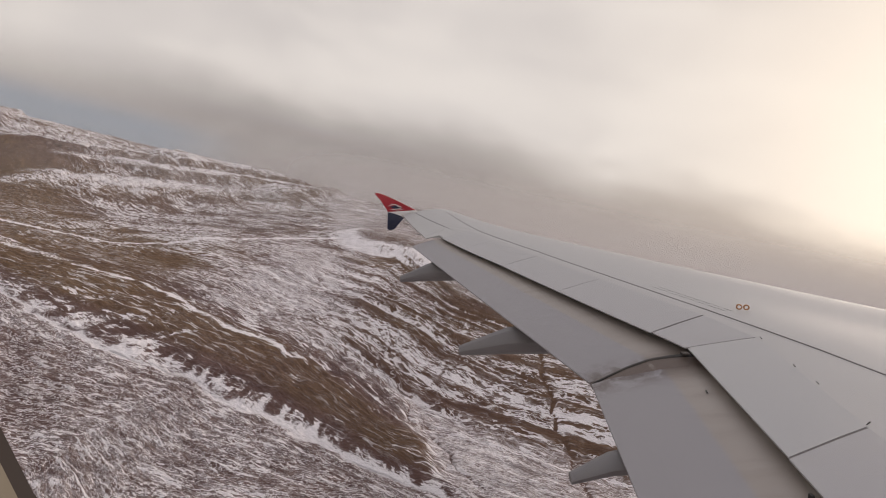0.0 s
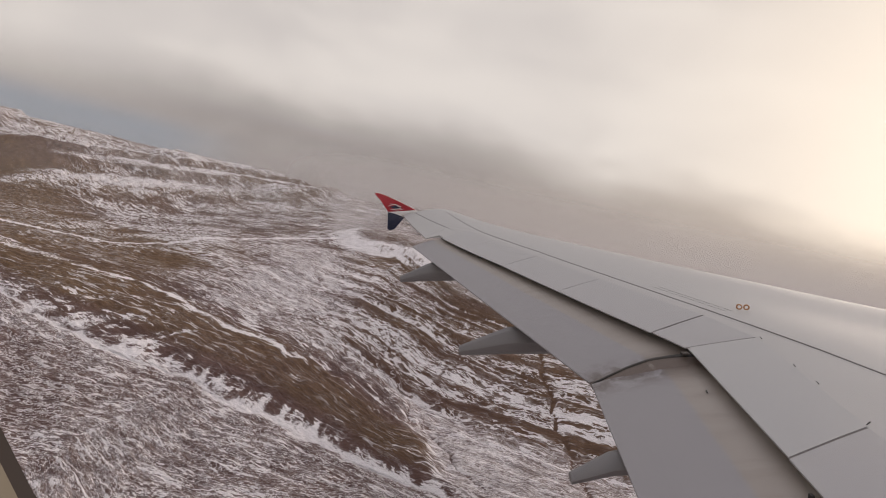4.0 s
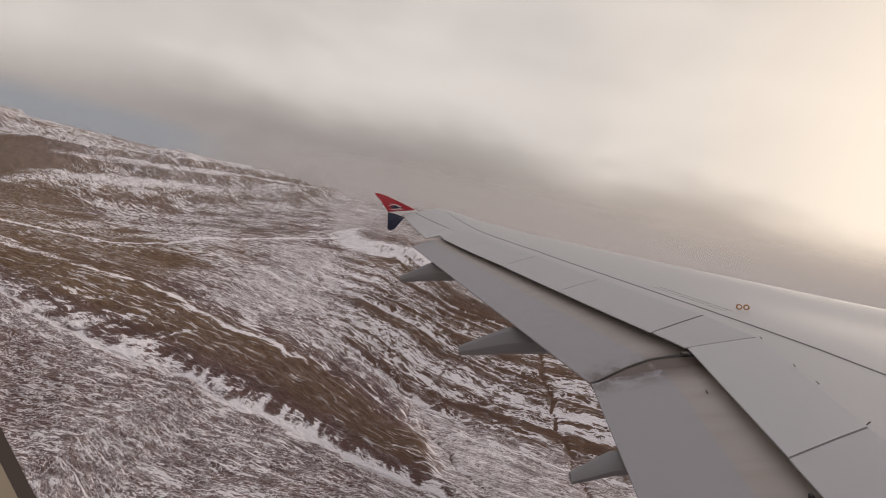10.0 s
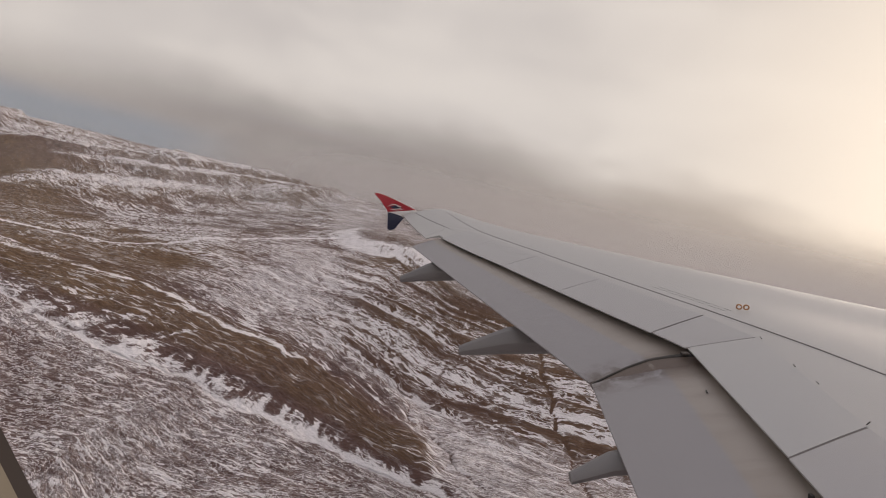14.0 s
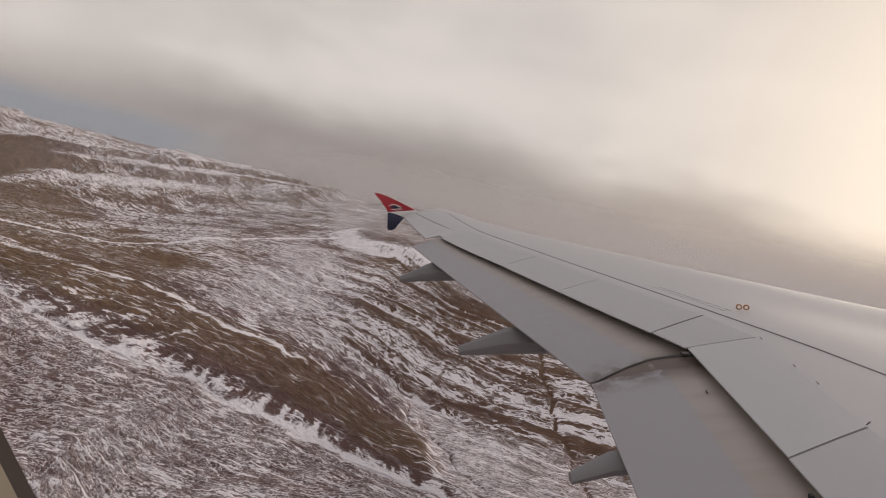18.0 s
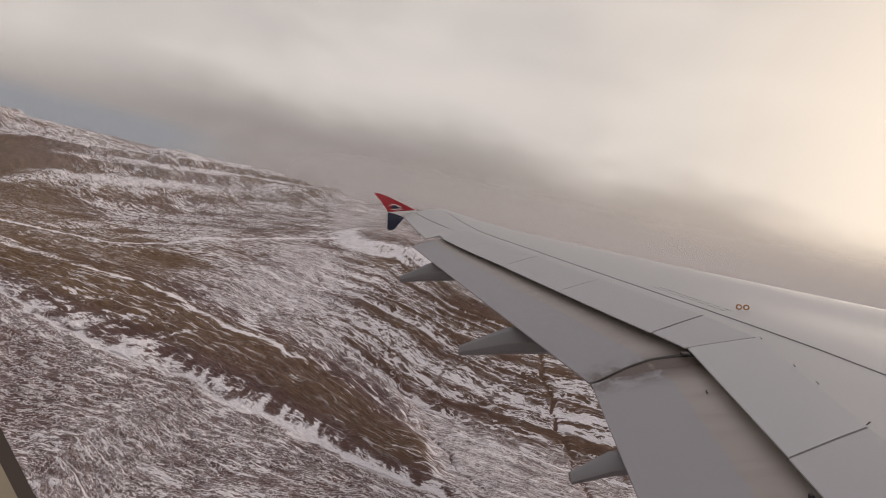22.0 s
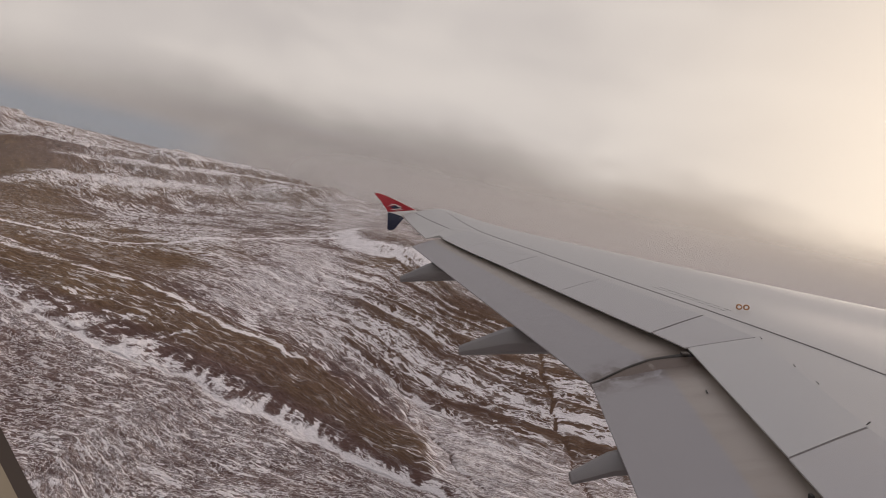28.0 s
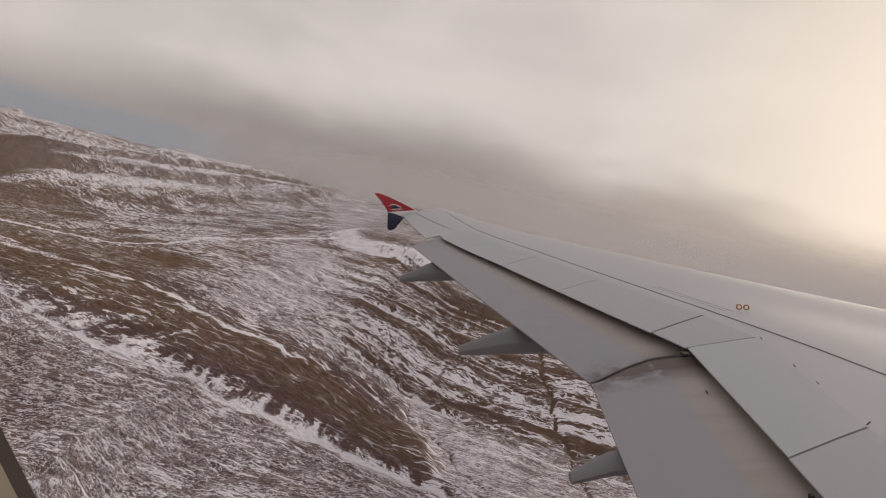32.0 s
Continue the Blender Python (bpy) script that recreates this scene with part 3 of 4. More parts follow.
def wing_box(o0, o1, aft, n, name, label):
    """Wing skin between two span stations, closed, its aft edge given by aft(o)."""
    rings = []
    us = [0, .004, .0125, .03, .06, .1, .16, .24, .32, .4, .48, .56, .64, .72, .8, .87, .93, .97, 1.0]
    for i in range(n + 1):
        o = o0 + (o1 - o0) * i / n
        le, end = lead(o), aft(o)
        bs = [le + (end - le) * u for u in us]
        top = [(o, b, upper(o, b)) for b in bs]
        low = []
        for b in reversed(bs[1:]):
            f = (b - le) / (end - le)
            zl = lower(o, b)
            # the cove under the spoilers: the underside is cut away behind the rear spar
            if o < FLAP_END and f > 0.80:
                zl = zl + (upper(o, b) - 0.025 - zl) * min(1.0, (f - 0.80) / 0.08)
            low.append((o, b, min(zl, upper(o, b) - 0.02)))
        rings.append(top + low)
    return part(name, loft(rings), WING_PAINT, wing, label, sharp=40)


wing_box(1.0, FLAP_END, lambda o: spoiler_edge(o) - 0.035, 52, "inner_skin", "light grey painted upper skin")
wing_box(FLAP_END, TIP, trail, 16, "outer_skin", "light grey painted tip skin with the aileron")


def on_skin(o, b, lift=0.0):
    return Vector((o, b, upper(o, b) + lift))


def skin_panel(name, corners, mat, label="", lift=0.005, thick=0.010, n=8, m=5):
    """A panel that follows the upper skin between four plan corners (outer aft, inner aft, inner fore, outer fore)."""
    (ao, ab), (bo, bb), (co, cb), (do, db) = corners
    bm = bmesh.new()
    grid_t, grid_b = [], []
    for i in range(n + 1):
        s = i / n
        rt, rb = [], []
        for j in range(m + 1):
            t = j / m
            o = (ao + (bo - ao) * s) * (1 - t) + (do + (co - do) * s) * t
            b = (ab + (bb - ab) * s) * (1 - t) + (db + (cb - db) * s) * t
            p = on_skin(o, b, lift)
            rt.append(bm.verts.new(p))
            rb.append(bm.verts.new(p - Vector((0, 0, thick))))
        grid_t.append(rt)
        grid_b.append(rb)
    for i in range(n):
        for j in range(m):
            bm.faces.new((grid_t[i][j], grid_t[i + 1][j], grid_t[i + 1][j + 1], grid_t[i][j + 1]))
            bm.faces.new((grid_b[i][j], grid_b[i][j + 1], grid_b[i + 1][j + 1], grid_b[i + 1][j]))
    for i in range(n):
        for j in (0, m):
            bm.faces.new((grid_t[i][j], grid_t[i + 1][j], grid_b[i + 1][j], grid_b[i][j]))
    for j in range(m):
        for i in (0, n):
            bm.faces.new((grid_t[i][j], grid_t[i][j + 1], grid_b[i][j + 1], grid_b[i][j]))
    return part(name, bm, mat, wing, label, sharp=30)


def cut(o_aft, back=0.0):
    """A spoiler's side: from its aft edge forward, square to the swept hinge."""
    return (o_aft, spoiler_edge(o_aft) + back), (o_aft + 0.27, spoiler_edge(o_aft) - 0.60)


GAP = 0.006
spans = [(6.88, 8.66), (8.66, 10.43), (10.43, 12.18), (12.18, 13.55)]
for a, b in spans:
    (ia, ib), (fa, fb) = cut(a + GAP, 0.014)
    (oa, ob_), (ga, gb) = cut(b - GAP, 0.014)
    skin_panel("spoiler", [(oa, ob_), (ia, ib), (fa, fb), (ga, gb)], PANEL_PAINT)
skin_panel("spoiler", [(6.40, 6.285), (4.735, 6.40), (4.92, 5.83), (6.43, 5.67)], SPOILER_PAINT, "inboard spoiler panel, paler grey", lift=0.007, thick=0.010)
skin_panel("spoiler", [(4.72, 6.405), (2.3, 6.60), (2.5, 5.95), (4.905, 5.83)], PANEL_PAINT)
skin_panel("fixed_panel", [(6.87, 6.43), (6.43, 6.30), (6.45, 5.68), (7.12, 5.82)], PANEL_PAINT)


def skin_strip(name, pts, width, mat, lift=0.004, label=""):
    """A narrow strip lying on the skin along plan points."""
    verts, faces = [], []
    for i, (o, b) in enumerate(pts):
        p, q = pts[max(i - 1, 0)], pts[min(i + 1, len(pts) - 1)]
        d = Vector((q[0] - p[0], q[1] - p[1])).normalized()
        s = Vector((-d.y, d.x)) * width / 2
        for k in (-1, 1):
            verts.append(on_skin(o + s.x * k, b + s.y * k, lift))
        for k in (-1, 1):
            verts.append(on_skin(o + s.x * k, b + s.y * k, lift - 0.004))
    for i in range(len(pts) - 1):
        a, b = 4 * i, 4 * i + 4
        faces += [(a, a + 1, b + 1, b), (a, b, b + 2, a + 2), (a + 1, a + 3, b + 3, b + 1)]
    return link_mesh(name, verts, faces, mat, wing, label)


def linspace_pts(f, a, b, n):
    return [(a + (b - a) * i / n, f(a + (b - a) * i / n)) for i in range(n + 1)]


skin_strip("skin_joint", linspace_pts(joint_line, 2.0, 16.4, 60), 0.011, SEALANT, label="dark sealed skin joint")
skin_strip("aileron_joint", [(14.35 + 2.47 * i / 8, 8.61 + 1.045 * i / 8) for i in range(9)], 0.02, SEALANT, label="aileron hinge gap")
for o in (6.88, 8.66, 10.43, 12.18):
    skin_strip("spoiler_joint", [(o + 0.27 * i / 4, spoiler_edge(o) - 0.60 * i / 4) for i in range(5)], 0.013, SEALANT, lift=0.003)
skin_strip("spoiler_joint", [(4.727 + 0.185 * i / 4, 6.40 - 0.57 * i / 4) for i in range(5)], 0.016, SEALANT, lift=0.003)



def flap_material():
    """Grey flap paint; the part that slides under the spoilers is worn to stained primer, with oily grime by the kink."""
    m, k = new_material("flap_paint_worn")
    at = k.n("ShaderNodeTexCoord").outputs["Object"]
    wear = k.n("ShaderNodeAttribute", attribute_name="wear").outputs["Fac"]
    fine = k.noise(at, 14.0, 6, 0.65)
    flow = k.noise(k.scaled(at, scale=(4.0, 0.7, 1.0)), 2.2, 6, 0.6)
    c = k.mix(k.step(fine, 0.3, 0.75, 0.0, 0.12), (0.282, 0.270, 0.282), (0.245, 0.235, 0.246))
    w = k.math("ADD", wear, k.math("MULTIPLY", k.math("SUBTRACT", flow, 0.5), 0.16))
    primer = k.mix(k.step(flow, 0.35, 0.70), (0.33, 0.295, 0.27), (0.29, 0.255, 0.23))
    c = k.mix(k.step(w, 0.30, 0.62), c, primer)
    x = k.n("ShaderNodeSeparateXYZ", {0: at}).outputs[0]
    near = k.step(k.math("ABSOLUTE", k.math("SUBTRACT", x, 6.34)), 0.02, 0.42, 1.0, 0.0)
    oil = k.math("MULTIPLY", near, k.step(k.math("ADD", k.noise(at, 7.0, 5, 0.65), k.math("MULTIPLY", wear, 0.25)), 0.38, 0.62))
    c = k.mix(k.math("MULTIPLY", oil, 0.75), c, (0.085, 0.055, 0.042))
    finish(k, c, k.step(fine, 0.3, 0.7, 0.42, 0.58), fine, 0.03, 0.004)
    return m


FLAP_WORN = flap_material()


def flap(name, o0, o1, te0, te1, h0, h1, n, label):
    """A slotted flap run out and drooped behind the spoilers."""
    rings, wear = [], []
    for i in range(n + 1):
        s = i / n
        o = o0 + (o1 - o0) * s
        bs, hs = spoiler_edge(o), upper(o, spoiler_edge(o))
        te, ht = te0 + (te1 - te0) * s, h0 + (h1 - h0) * s
        drop = 0.095 - 0.03 * s if o0 > 6 else 0.080

        def top(f):
            # f: 0 under the spoiler's edge, 1 at the trailing edge
            return Vector((o, bs - 0.10 + (te - bs + 0.10) * f, hs - drop + (ht - hs + drop) * (0.35 * f + 0.65 * f * f)))
        ring = [(Vector((o, bs - 0.50, hs - 0.10)), 1.0), (Vector((o, bs - 0.40, hs - 0.035)), 1.0), (Vector((o, bs - 0.24, hs - 0.70 * drop)), 1.0)]
        ring += [(top(f), v) for f, v in ((0, 1.0), (.10, 1.0), (.20, .95), (.28, .85), (.36, .55), (.44, .10), (.62, 0), (.75, 0), (.88, 0), (1, 0))]
        ring += [(Vector((o, te, ht - 0.014)), 0), (Vector((o, bs + (te - bs) * 0.5, ht + (hs - ht) * 0.25 - 0.14)), 0), (Vector((o, bs - 0.15, hs - drop - 0.21)), 0.5)]
        rings.append([p for p, _ in ring])
        wear += [v * (1.0 - (0.35 * s if o0 > 6 else 0)) for _, v in ring]
    ob = part(name, loft(rings), FLAP_WORN, wing, label, sharp=50)
    ob.data.attributes.new("wear", "FLOAT", "POINT").data.foreach_set("value", wear)
    return ob


flap("outboard_flap", 6.40, FLAP_END - 0.03, 7.15, 9.47, 0.125, 0.86, 30, "grey outboard flap, drooped for take-off")
flap("inboard_flap", 2.0, 6.30, 7.42, 7.155, -0.28, 0.145, 16, "grey inboard flap, drooped for take-off")

# raised shoulder where the two flaps meet, with a worn dark seal along its back that also paints in the gap's shadow
SHOULDER = ((6.16, 6.27, 6.44, 6.636, 6.832, 6.98, 7.14), (0.375, 0.378, 0.368, 0.340, 0.272, 0.202, 0.122))


def flap_shoulder():
    ramp, seal, wear = [], [], []
    for i in range(21):
        f = i / 20
        b = 6.16 + 0.98 * f
        top = float(np.interp(b, *SHOULDER))
        base = min(0.24 - 0.105 * (0.35 * f + 0.65 * f * f), top - 0.01)
        # the black strip widens by the kink to put in the slot's darkness
        w = 0.018 + 0.030 * max(0.0, 1 - 2.2 * f)
        ramp.append([(6.35 - 0.15, b, base), (6.35 - 0.09, b, base + 0.45 * (top - base)), (6.35 - w, b, top), (6.35 + w, b, top), (6.35 + 0.09, b, base + 0.45 * (top - base)), (6.35 + 0.15, b, base), (6.35, b, base - 0.03)])
        wear += [0.5 - 0.5 * f, 0.8 - 0.6 * f, 1.0, 1.0, 0.8 - 0.6 * f, 0.5 - 0.5 * f, 0.0]
        seal.append([(6.35 - w, b, top + 0.001), (6.35 - w * 0.6, b, top + 0.012), (6.35 + w * 0.6, b, top + 0.012), (6.35 + w, b, top + 0.001), (6.35, b, top - 0.01)])
    ob = part("flap_shoulder", loft(ramp), FLAP_WORN, wing, "grimy raised shoulder between the flaps", sharp=60)
    ob.data.attributes.new("wear", "FLOAT", "POINT").data.foreach_set("value", wear)
    part("flap_seal_shade", loft(seal), RUBBER, wing, "worn black seal between the flaps, also standing in for the gap's shadow")


flap_shoulder()
part("kink_fitting", box_bm(6.315, 6.345, 0.405, 0.06, 0.06, 0.02, 0.006), CAVITY, wing)


def fairing(o, b0, b1, half, te_b, te_h, tail_top, tail_low, low):
    """A canoe-shaped flap track fairing hanging under the wing: creased sides, straight keel, blunt drooped tail."""
    rings = []
    n = 22
    for i in range(n + 1):
        s = i / n
        b = b0 + (b1 - b0) * s
        if b < te_b:
            top = te_h + 0.02 * (te_b - b) - 0.05
            keel = low
        else:
            f = (b - te_b) / (b1 - te_b)
            top = te_h - 0.05 + (tail_top - te_h + 0.05) * f
            keel = low + (tail_low - low) * f
        nose = min(1.0, 0.04 + s / 0.45)
        keel = top - (top - keel) * nose ** 0.7
        w = half * (nose ** 0.6) * (1.0 if b < te_b - 0.4 else 1.0 - 0.62 * ((b - te_b + 0.4) / (b1 - te_b + 0.4)) ** 1.4)
        d = top - keel
        side = [(0.0, 0.0), (0.45, 0.10), (0.92, 0.42), (1.0, 0.52), (0.86, 0.84), (0.5, 0.97), (0.0, 1.0)]
        ring = [(o + w * x, b, top - d * y) for x, y in side] + [(o - w * x, b, top - d * y) for x, y in side[-2:0:-1]]
        rings.append(ring)
    return part("flap_track_fairing", loft(rings), FAIRING_SHADED, wing, "canoe-shaped flap track fairing, its grey darkened as in shade", sharp=28)


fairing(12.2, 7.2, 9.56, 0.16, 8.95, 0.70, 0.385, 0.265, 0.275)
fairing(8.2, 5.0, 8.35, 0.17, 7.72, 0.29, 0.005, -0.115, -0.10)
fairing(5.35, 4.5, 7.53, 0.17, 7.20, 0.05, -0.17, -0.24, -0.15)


def fence():
    """The wingtip fence: a swept blade above and below the tip."""
    o = TIP + 0.04
    base = new("wingtip_fence")
    base.parent = airliner
    tagged(base, "red and navy wingtip fence with a small emblem")

    def blade(name, poly, mat, thick=0.05, dx=0.0, label=""):
        bm = slab([(o + dx + thick / 2, b, h) for b, h in poly], thick, (1, 0, 0), 0.008)
        return part(name, bm, mat, base, label)
    blade("upper_blade", [(9.66, 1.69), (10.10, 1.93), (10.55, 2.15), (10.76, 2.22), (10.84, 2.20), (10.66, 1.98), (10.46, 1.66)], RED_PAINT, label="bright red upper blade")
    blade("root_band", [(9.62, 1.66), (9.68, 1.686), (10.46, 1.655), (10.24, 1.602), (10.01, 1.494), (9.84, 1.53)], WHITE_PAINT, 0.06, label="white root band")
    blade("lower_blade", [(10.475, 1.650), (10.24, 1.598), (10.00, 1.488), (10.30, 1.15), (10.44, 1.13), (10.50, 1.17)], NAVY_PAINT, label="navy blue lower blade")
    # the emblem: a navy bird over white feathers
    for feather in ([(10.06, 1.79), (10.22, 1.87), (10.40, 1.90), (10.24, 1.845), (10.10, 1.775)],
                    [(10.05, 1.755), (10.16, 1.73), (10.30, 1.715), (10.42, 1.735), (10.30, 1.740), (10.16, 1.755)],
                    [(10.28, 1.865), (10.42, 1.83), (10.50, 1.80), (10.41, 1.845), (10.30, 1.885)],
                    [(9.98, 1.73), (10.10, 1.705), (10.30, 1.685), (10.10, 1.72)]):
        part("feather", slab([(o - 0.0285, b, h) for b, h in feather], 0.003, (1, 0, 0)), WHITE_PAINT, base, "white feather stroke")
    mark = [(10.08, 1.770), (10.17, 1.80), (10.235, 1.855), (10.29, 1.825), (10.42, 1.805), (10.33, 1.765), (10.25, 1.742), (10.16, 1.752)]
    part("emblem", slab([(o - 0.0315, b, h) for b, h in mark], 0.004, (1, 0, 0)), NAVY_PAINT, base, "small dark winged emblem")


fence()
skin_panel("aileron", [(16.58, trail(16.58) - 0.002), (14.12, trail(14.12) - 0.002), (14.34, 8.73), (16.70, 9.735)], WING_PAINT, "light grey aileron, neutral", lift=0.0035, thick=0.008)
for o in (14.4, 15.1, 15.7, 16.2, 16.6):
    b = trail(o)
    part("static_wick", rod((o, b - 0.02, upper(o, b)), (o + 0.02, b + 0.16, upper(o, b) - 0.01), 0.008, 0.005), STEEL, wing)


def torus_bm(c, r, r2, side, n=20, m=8):
    """An upright ring whose plane holds z and the way side."""
    side = Vector(side).normalized()
    out = side.cross(Vector((0, 0, 1)))
    rings = []
    for i in range(n):
        a = 2 * math.pi * i / n
        d = side * math.cos(a) + Vector((0, 0, 1)) * math.sin(a)
        rings.append([c + d * (r + r2 * math.cos(2 * math.pi * j / m)) + out * (r2 * math.sin(2 * math.pi * j / m)) for j in range(m)])
    rings.append(rings[0])
    bm = loft(rings, caps=False)
    bmesh.ops.remove_doubles(bm, verts=bm.verts, dist=1e-5)
    return bm


for o, b in ((7.205, 5.440), (7.180, 5.380)):
    part("rope_ring", torus_bm(on_skin(o, b, 0.040), 0.023, 0.0075, (0.45, 0.88, 0)), ORANGE_MARK, wing, "orange rope ring standing on the wing")

for o, b in ((6.40, 5.66), (5.80, 5.735), (5.50, 5.755)):
    base = on_skin(o, b, 0.012)
    part("hinge_lug", rod(base + Vector((-0.022, 0.0, 0.0)), base + Vector((0.018, -0.008, 0.006)), 0.004), STEEL, wing)
part("hinge_lug", rod(on_skin(4.95, 5.81, 0.0), on_skin(4.935, 5.80, 0.025), 0.004), STEEL, wing)
for o, b in ((4.42, 6.47), (4.36, 6.475)):
    part("rub_block", box_bm(o, b, upper(o, b) - 0.01, 0.030, 0.02, 0.025, 0.004), RUBBER, wing)
part("flap_fitting", rod((5.735, 6.413, 0.262), (5.775, 6.405, 0.266), 0.006, 0.005), STEEL, wing)
part("flap_fitting", rod((5.75, 6.41, 0.255), (5.752, 6.41, 0.276), 0.004), STEEL, wing)
# small stencil too worn to read
for row in (0.13, 0.19):
    for i in range(8):
        o = 8.3 - 0.14 * i
        skin_strip("stencil_bar", [(o, joint_line(o) - row), (o - 0.10, joint_line(o - 0.10) - row)], 0.014, STENCIL, 0.0025)


# ---------------------------------------------------------------- fuselage round the seat
WIN_D, WALL = 0.112, 0.035         # window plane from the eye, wall thickness
WIN_O = EYE_O + WIN_D
fuselage = new("fuselage")
fuselage.parent = airliner
tagged(fuselage, "white fuselage barrel with a row of cabin windows")
RAD, MID_H = 1.975, 1.66
MID_O = WIN_O + WALL - RAD


def arc_shell(name, a0, a1, n, r0, r1, b0, b1, mat, label=""):
    rings = []
    for b in np.linspace(b0, b1, 9):
        ring = []
        for i in range(n + 1):
            a = radians(a0 + (a1 - a0) * i / n)
            ring.append((MID_O + r1 * math.cos(a), float(b), MID_H + r1 * math.sin(a)))
        for i in range(n, -1, -1):
            a = radians(a0 + (a1 - a0) * i / n)
            ring.append((MID_O + r0 * math.cos(a), float(b), MID_H + r0 * math.sin(a)))
        rings.append(ring)
    return part(name, loft(rings), mat, fuselage, label, sharp=50)


BELT = 9.0
B_FORE, B_AFT = 3.9, 12.9
arc_shell("outer_skin", BELT, 360 - BELT, 72, RAD - WALL * 0.5, RAD, B_FORE, B_AFT, WHITE_PAINT, "white painted barrel skin")
arc_shell("cabin_lining", BELT, 360 - BELT, 72, RAD - WALL, RAD - WALL * 0.52, B_FORE, B_AFT, LINER, "beige cabin lining")


def rounded(cb, ch, w, h, r, n=7):
    pts = []
    for sx, sy, a0 in ((1, 1, 0), (-1, 1, 90), (-1, -1, 180), (1, -1, 270)):
        for i in range(n):
            a = radians(a0 + 90 * i / (n - 1))
            pts.append((cb + sx * (w / 2 - r) + r * math.cos(a), ch + sy * (h / 2 - r) + r * math.sin(a)))
    return pts


def bay_plate(name, b_mid, w_bay, o0, o1, hole, mat, parent, label=""):
    """A wall plate of one window bay, its opening cut through."""
    hh = math.sin(radians(BELT)) * RAD
    outer = []
    for (b, h) in hole:
        # matching points on the bay's border
        db, dh = b - b_mid, h - MID_H
        k = min((w_bay / 2) / max(abs(db), 1e-6), hh / max(abs(dh), 1e-6))
        outer.append((b_mid + db * k, MID_H + dh * k))
    n = len(hole)
    corners = [(b_mid + sx * w_bay / 2, MID_H + sy * hh) for sx, sy in ((1, 1), (-1, 1), (-1, -1), (1, -1))]
    for c in corners:
        i = min(range(n), key=lambda i: (outer[i][0] - c[0]) ** 2 + (outer[i][1] - c[1]) ** 2)
        outer[i] = c
    rings = [[(o, b, h) for b, h in pts] for o, pts in ((o0, hole), (o1, hole), (o1, outer), (o0, outer), (o0, hole))]
    return part(name, loft(rings, caps=False), mat, parent, label, sharp=40)


WIN_B, WIN_H = EYE_B + 0.003, EYE_H + 0.05
PITCH = 0.533
for i in range(-8, 9):
    bm_ = WIN_B + i * PITCH
    if not (B_FORE + 0.2 < bm_ < B_AFT - 0.2):
        continue
    unit = new("cabin_window")
    unit.parent = airliner
    hole_in = rounded(bm_, WIN_H, 0.2275, 0.326, 0.099)
    hole_out = rounded(bm_, WIN_H, 0.2485, 0.349, 0.107)
    bay_plate("window_reveal", bm_, PITCH, WIN_O - 0.012, WIN_O, hole_in, LINER, unit, "beige window reveal")
    bay_plate("window_seal", bm_, PITCH - 0.002, WIN_O + 0.001, WIN_O + 0.015, hole_out, SEAL_BROWN, unit, "dark brown rubber window seal")
    bay_plate("window_skin", bm_, PITCH, WIN_O + 0.016, WIN_O + WALL, rounded(bm_, WIN_H, 0.31, 0.41, 0.13), WHITE_PAINT, unit)
    pane = rounded(bm_, WIN_H, 0.25, 0.35, 0.108)
    p = part("pane", slab([(WIN_O + 0.0155, b, h) for b, h in pane], 0.0008, (1, 0, 0)), PANE, unit, "clear acrylic pane", smooth=False)
    p.visible_shadow = False
for b, nm in ((B_FORE, "fore_bulkhead"), (B_AFT, "aft_bulkhead")):
    ring = [(MID_O + (RAD - 0.002) * math.cos(2 * math.pi * i / 48), b, MID_H + (RAD - 0.002) * math.sin(2 * math.pi * i / 48)) for i in range(48)]
    part(nm, slab(ring, 0.03, (0, -1 if b == B_FORE else 1, 0)), LINER, fuselage)
part("cabin_floor", slab([(MID_O - 1.6, B_FORE, 0.75), (MID_O + 1.6, B_FORE, 0.75), (MID_O + 1.6, B_AFT, 0.75), (MID_O - 1.6, B_AFT, 0.75)], 0.05, (0, 0, 1)), CARPET, fuselage)


# ---------------------------------------------------------------- the lake, the road and the hamlet on its shore
def lake_surface():
    pts = [(-4700, 2500)] + SHORE + [(-4700, -2700)]
    ob = link_mesh("lake", [(x + (60 if 0 < i < len(pts) - 1 else 0), y, 0.0) for i, (x, y) in enumerate(pts)], [tuple(range(len(pts)))], water_material(), smooth=False)
    return tagged(ob, "dark calm lake water under grey sky", "water", kind="structure")


lake_surface()
ASPHALT = plain_material("worn_asphalt", (0.10, 0.095, 0.09), (0.16, 0.15, 0.14), 0.6)


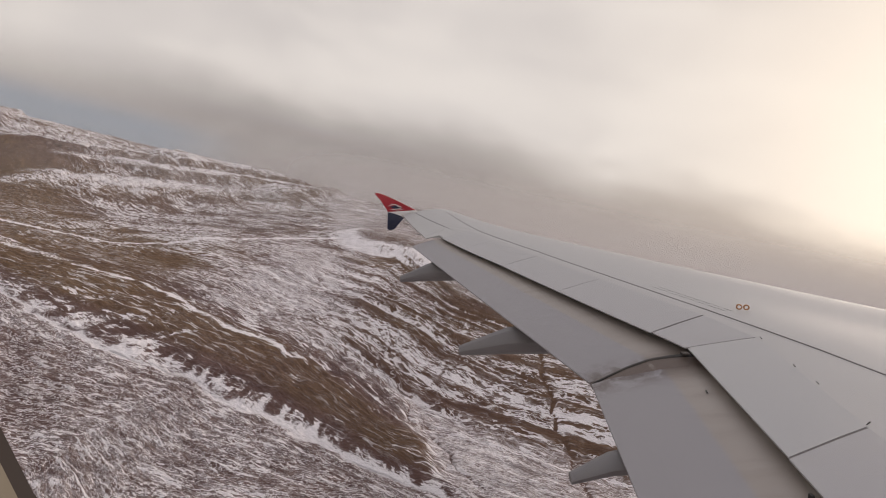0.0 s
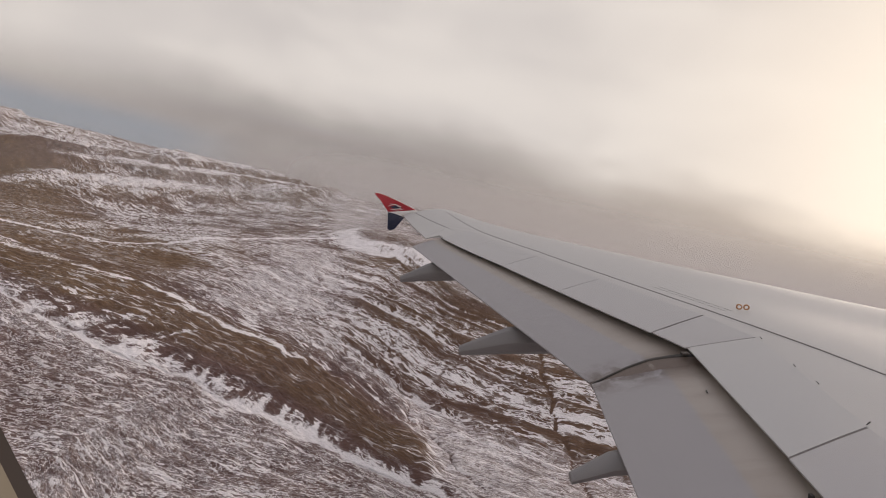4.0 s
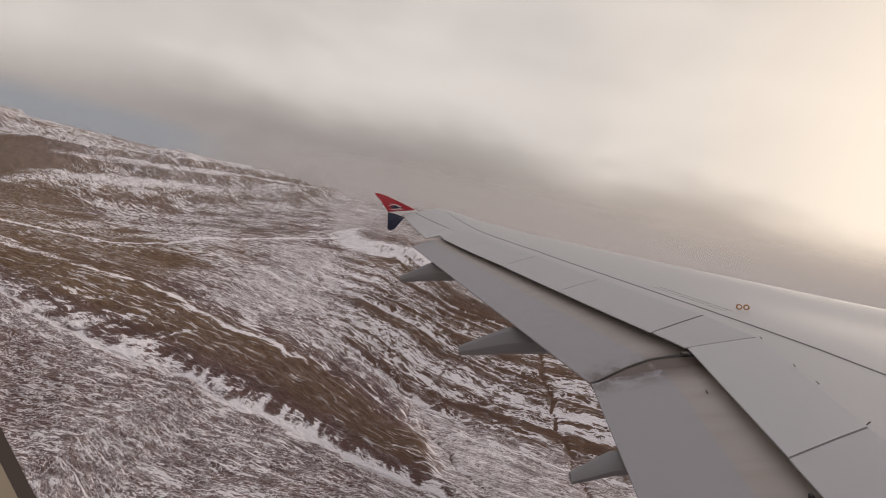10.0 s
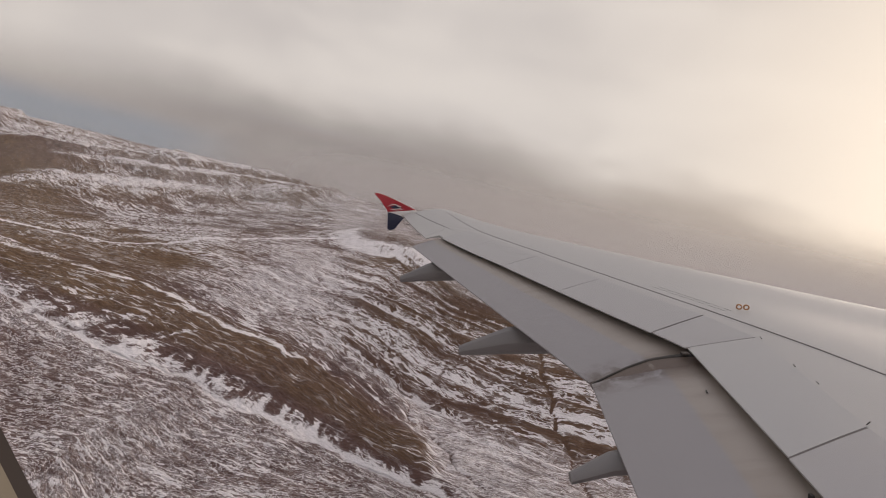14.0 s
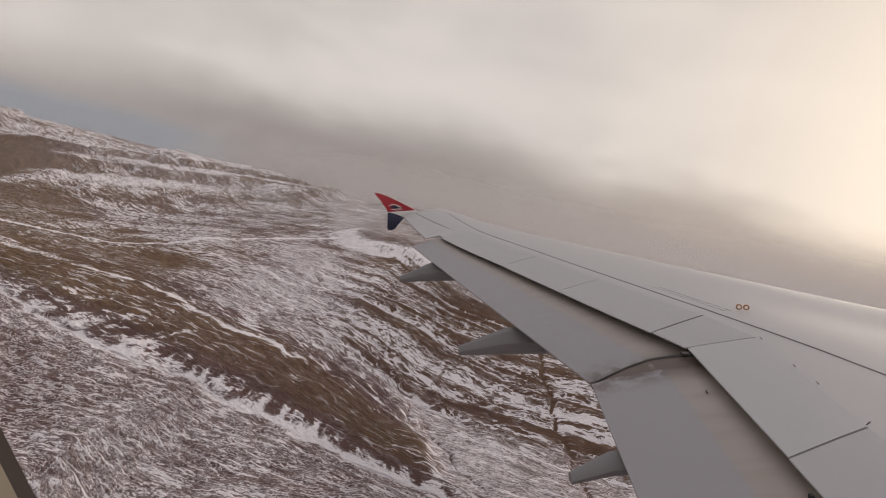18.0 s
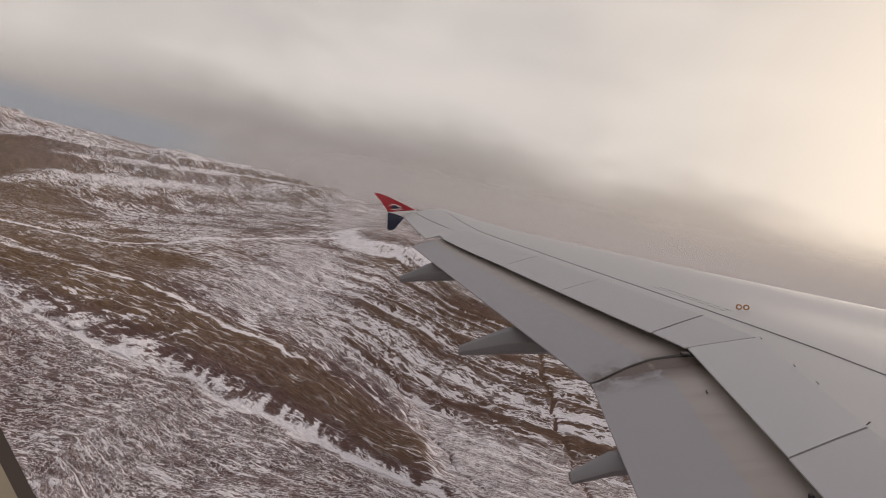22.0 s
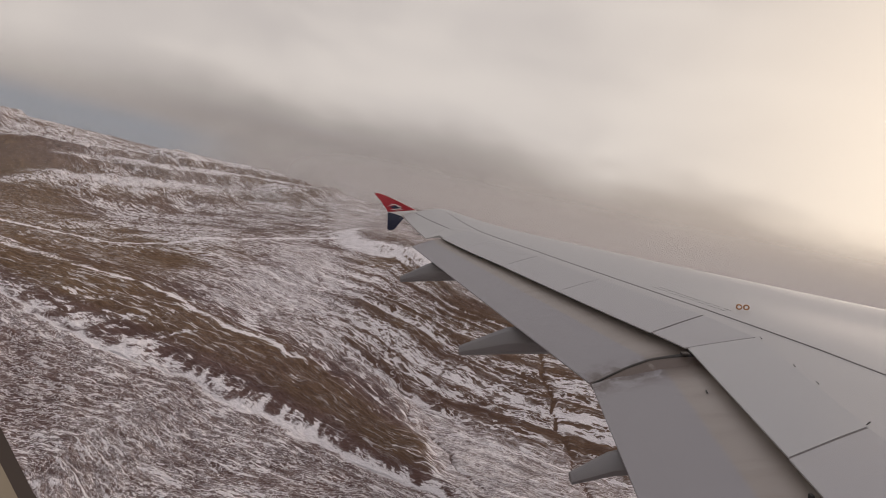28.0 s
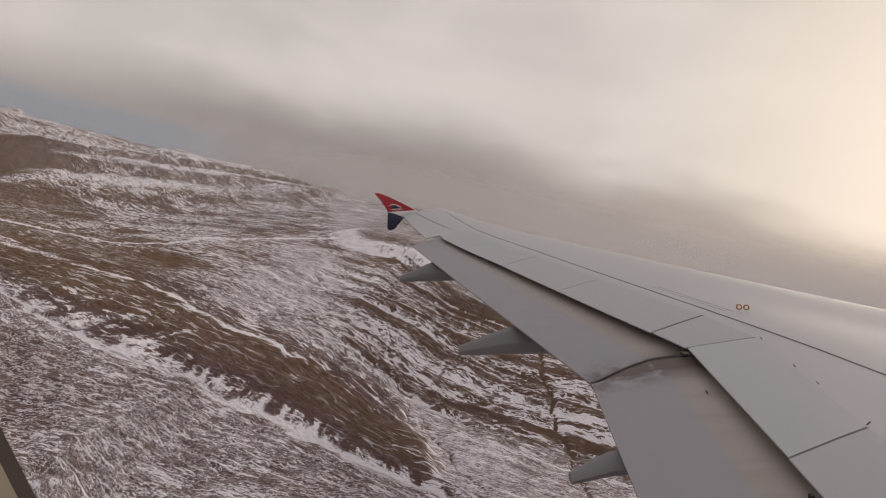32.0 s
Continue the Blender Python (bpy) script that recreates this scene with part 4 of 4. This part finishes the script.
def road_band():
    """A narrow road that follows the shore, laid on the ground."""
    pts = []
    for (a, b), (c, d) in zip(ROAD_LINE, ROAD_LINE[1:]):
        n = max(2, int(math.hypot(c - a, d - b) / 12))
        pts += [(a + (c - a) * i / n, b + (d - b) * i / n) for i in range(n)]
    verts, faces = [], []
    for i, (x, y) in enumerate(pts):
        p, q = pts[max(i - 2, 0)], pts[min(i + 2, len(pts) - 1)]
        d = Vector((q[0] - p[0], q[1] - p[1])).normalized()
        side = Vector((-d.y, d.x))
        z = max(height(x, y), 0.5) + 0.9
        for w, dz in ((-5.5, -3.0), (-3.2, 0), (3.2, 0), (5.5, -3.0)):
            verts.append((x + side.x * w, y + side.y * w, z + dz))
    for i in range(len(pts) - 1):
        for j in range(3):
            a = 4 * i + j
            faces.append((a, a + 4, a + 5, a + 1))
    return tagged(link_mesh("road", verts, faces, ASPHALT, sharp=30), "narrow grey asphalt road along the lake shore", "road", kind="structure")


road_band()
WALL_WHITE = plain_material("house_wall", (0.62, 0.60, 0.57), (0.74, 0.72, 0.69), 0.8)
ROOF_RED = plain_material("roof_red", (0.20, 0.04, 0.03), (0.28, 0.07, 0.05), 1.5, 0.6)
ROOF_GREY = plain_material("roof_grey", (0.10, 0.10, 0.105), (0.16, 0.16, 0.165), 1.5, 0.6)
WINDOW_DARK = plain_material("window_dark", (0.02, 0.025, 0.03), (0.04, 0.045, 0.05), 2.0, 0.15)


def house(roof_mat, long, wide, tall, label):
    """A small gabled house: walls, roof with eaves, chimney, door and windows."""
    h = new("house")
    a, b = long / 2, wide / 2
    peak = tall + wide * 0.42
    walls = [(-a, -b, -3), (a, -b, -3), (a, b, -3), (-a, b, -3), (-a, -b, tall), (a, -b, tall), (a, b, tall), (-a, b, tall), (-a, 0, peak), (a, 0, peak)]
    link_mesh("wall", walls, [(0, 1, 5, 4), (1, 2, 6, 9, 5), (2, 3, 7, 6), (3, 0, 4, 8, 7), (4, 5, 9, 8), (6, 7, 8, 9)], WALL_WHITE, h, smooth=False)
    e, t = 0.5, 0.22
    rise = wide * 0.42 / b
    ring = []
    for x in (-a - e, a + e):
        ring.append([(x, -b - e, tall - e * rise + t), (x, 0, peak + t), (x, b + e, tall - e * rise + t), (x, b + e, tall - e * rise + 0.02), (x, 0, peak + 0.02), (x, -b - e, tall - e * rise + 0.02)])
    part("roof", loft(ring), roof_mat, h, smooth=False)
    part("chimney", box_bm(a * 0.4, 0.3, peak + 0.4, 0.7, 0.7, 1.6), WALL_WHITE, h, smooth=False)
    part("door", box_bm(0, -b - 0.02, 1.05, 1.0, 0.1, 2.1), roof_mat, h, smooth=False)
    for side in (-1, 1):
        for x in (-a * 0.6, a * 0.6):
            part("window", box_bm(x, side * (b + 0.02), 1.6, 1.2, 0.1, 1.2), WINDOW_DARK, h, smooth=False)
    return tagged(h, label, "house", "houses of the hamlet")


def place(x, y, turn):
    return Matrix.Translation((x, y, height(x, y))) @ Matrix.Rotation(radians(turn), 4, "Z")


kinds = [house(ROOF_RED, 12, 8, 3.2, "white house with a red gabled roof by the lake"), house(ROOF_GREY, 15, 9, 3.4, "white house with a grey gabled roof by the lake")]
rnd = random.Random(5)
spots = []
while len(spots) < 24:
    x, y = rnd.uniform(-2640, -2260), rnd.uniform(2240, 2640)
    if all(math.hypot(x - a, y - b) > 34 for a, b in spots) and shore_side(np.array([x]), np.array([y]))[0] > 40 and abs((x + 2440) - (y - 2290) * -0.86) > 22:
        spots.append((x, y))
for i, (x, y) in enumerate(spots):
    m = place(x, y, rnd.uniform(0, 180))
    if i < 2:
        kinds[i].matrix_world = m
    else:
        copy_thing(kinds[i % 2], m)
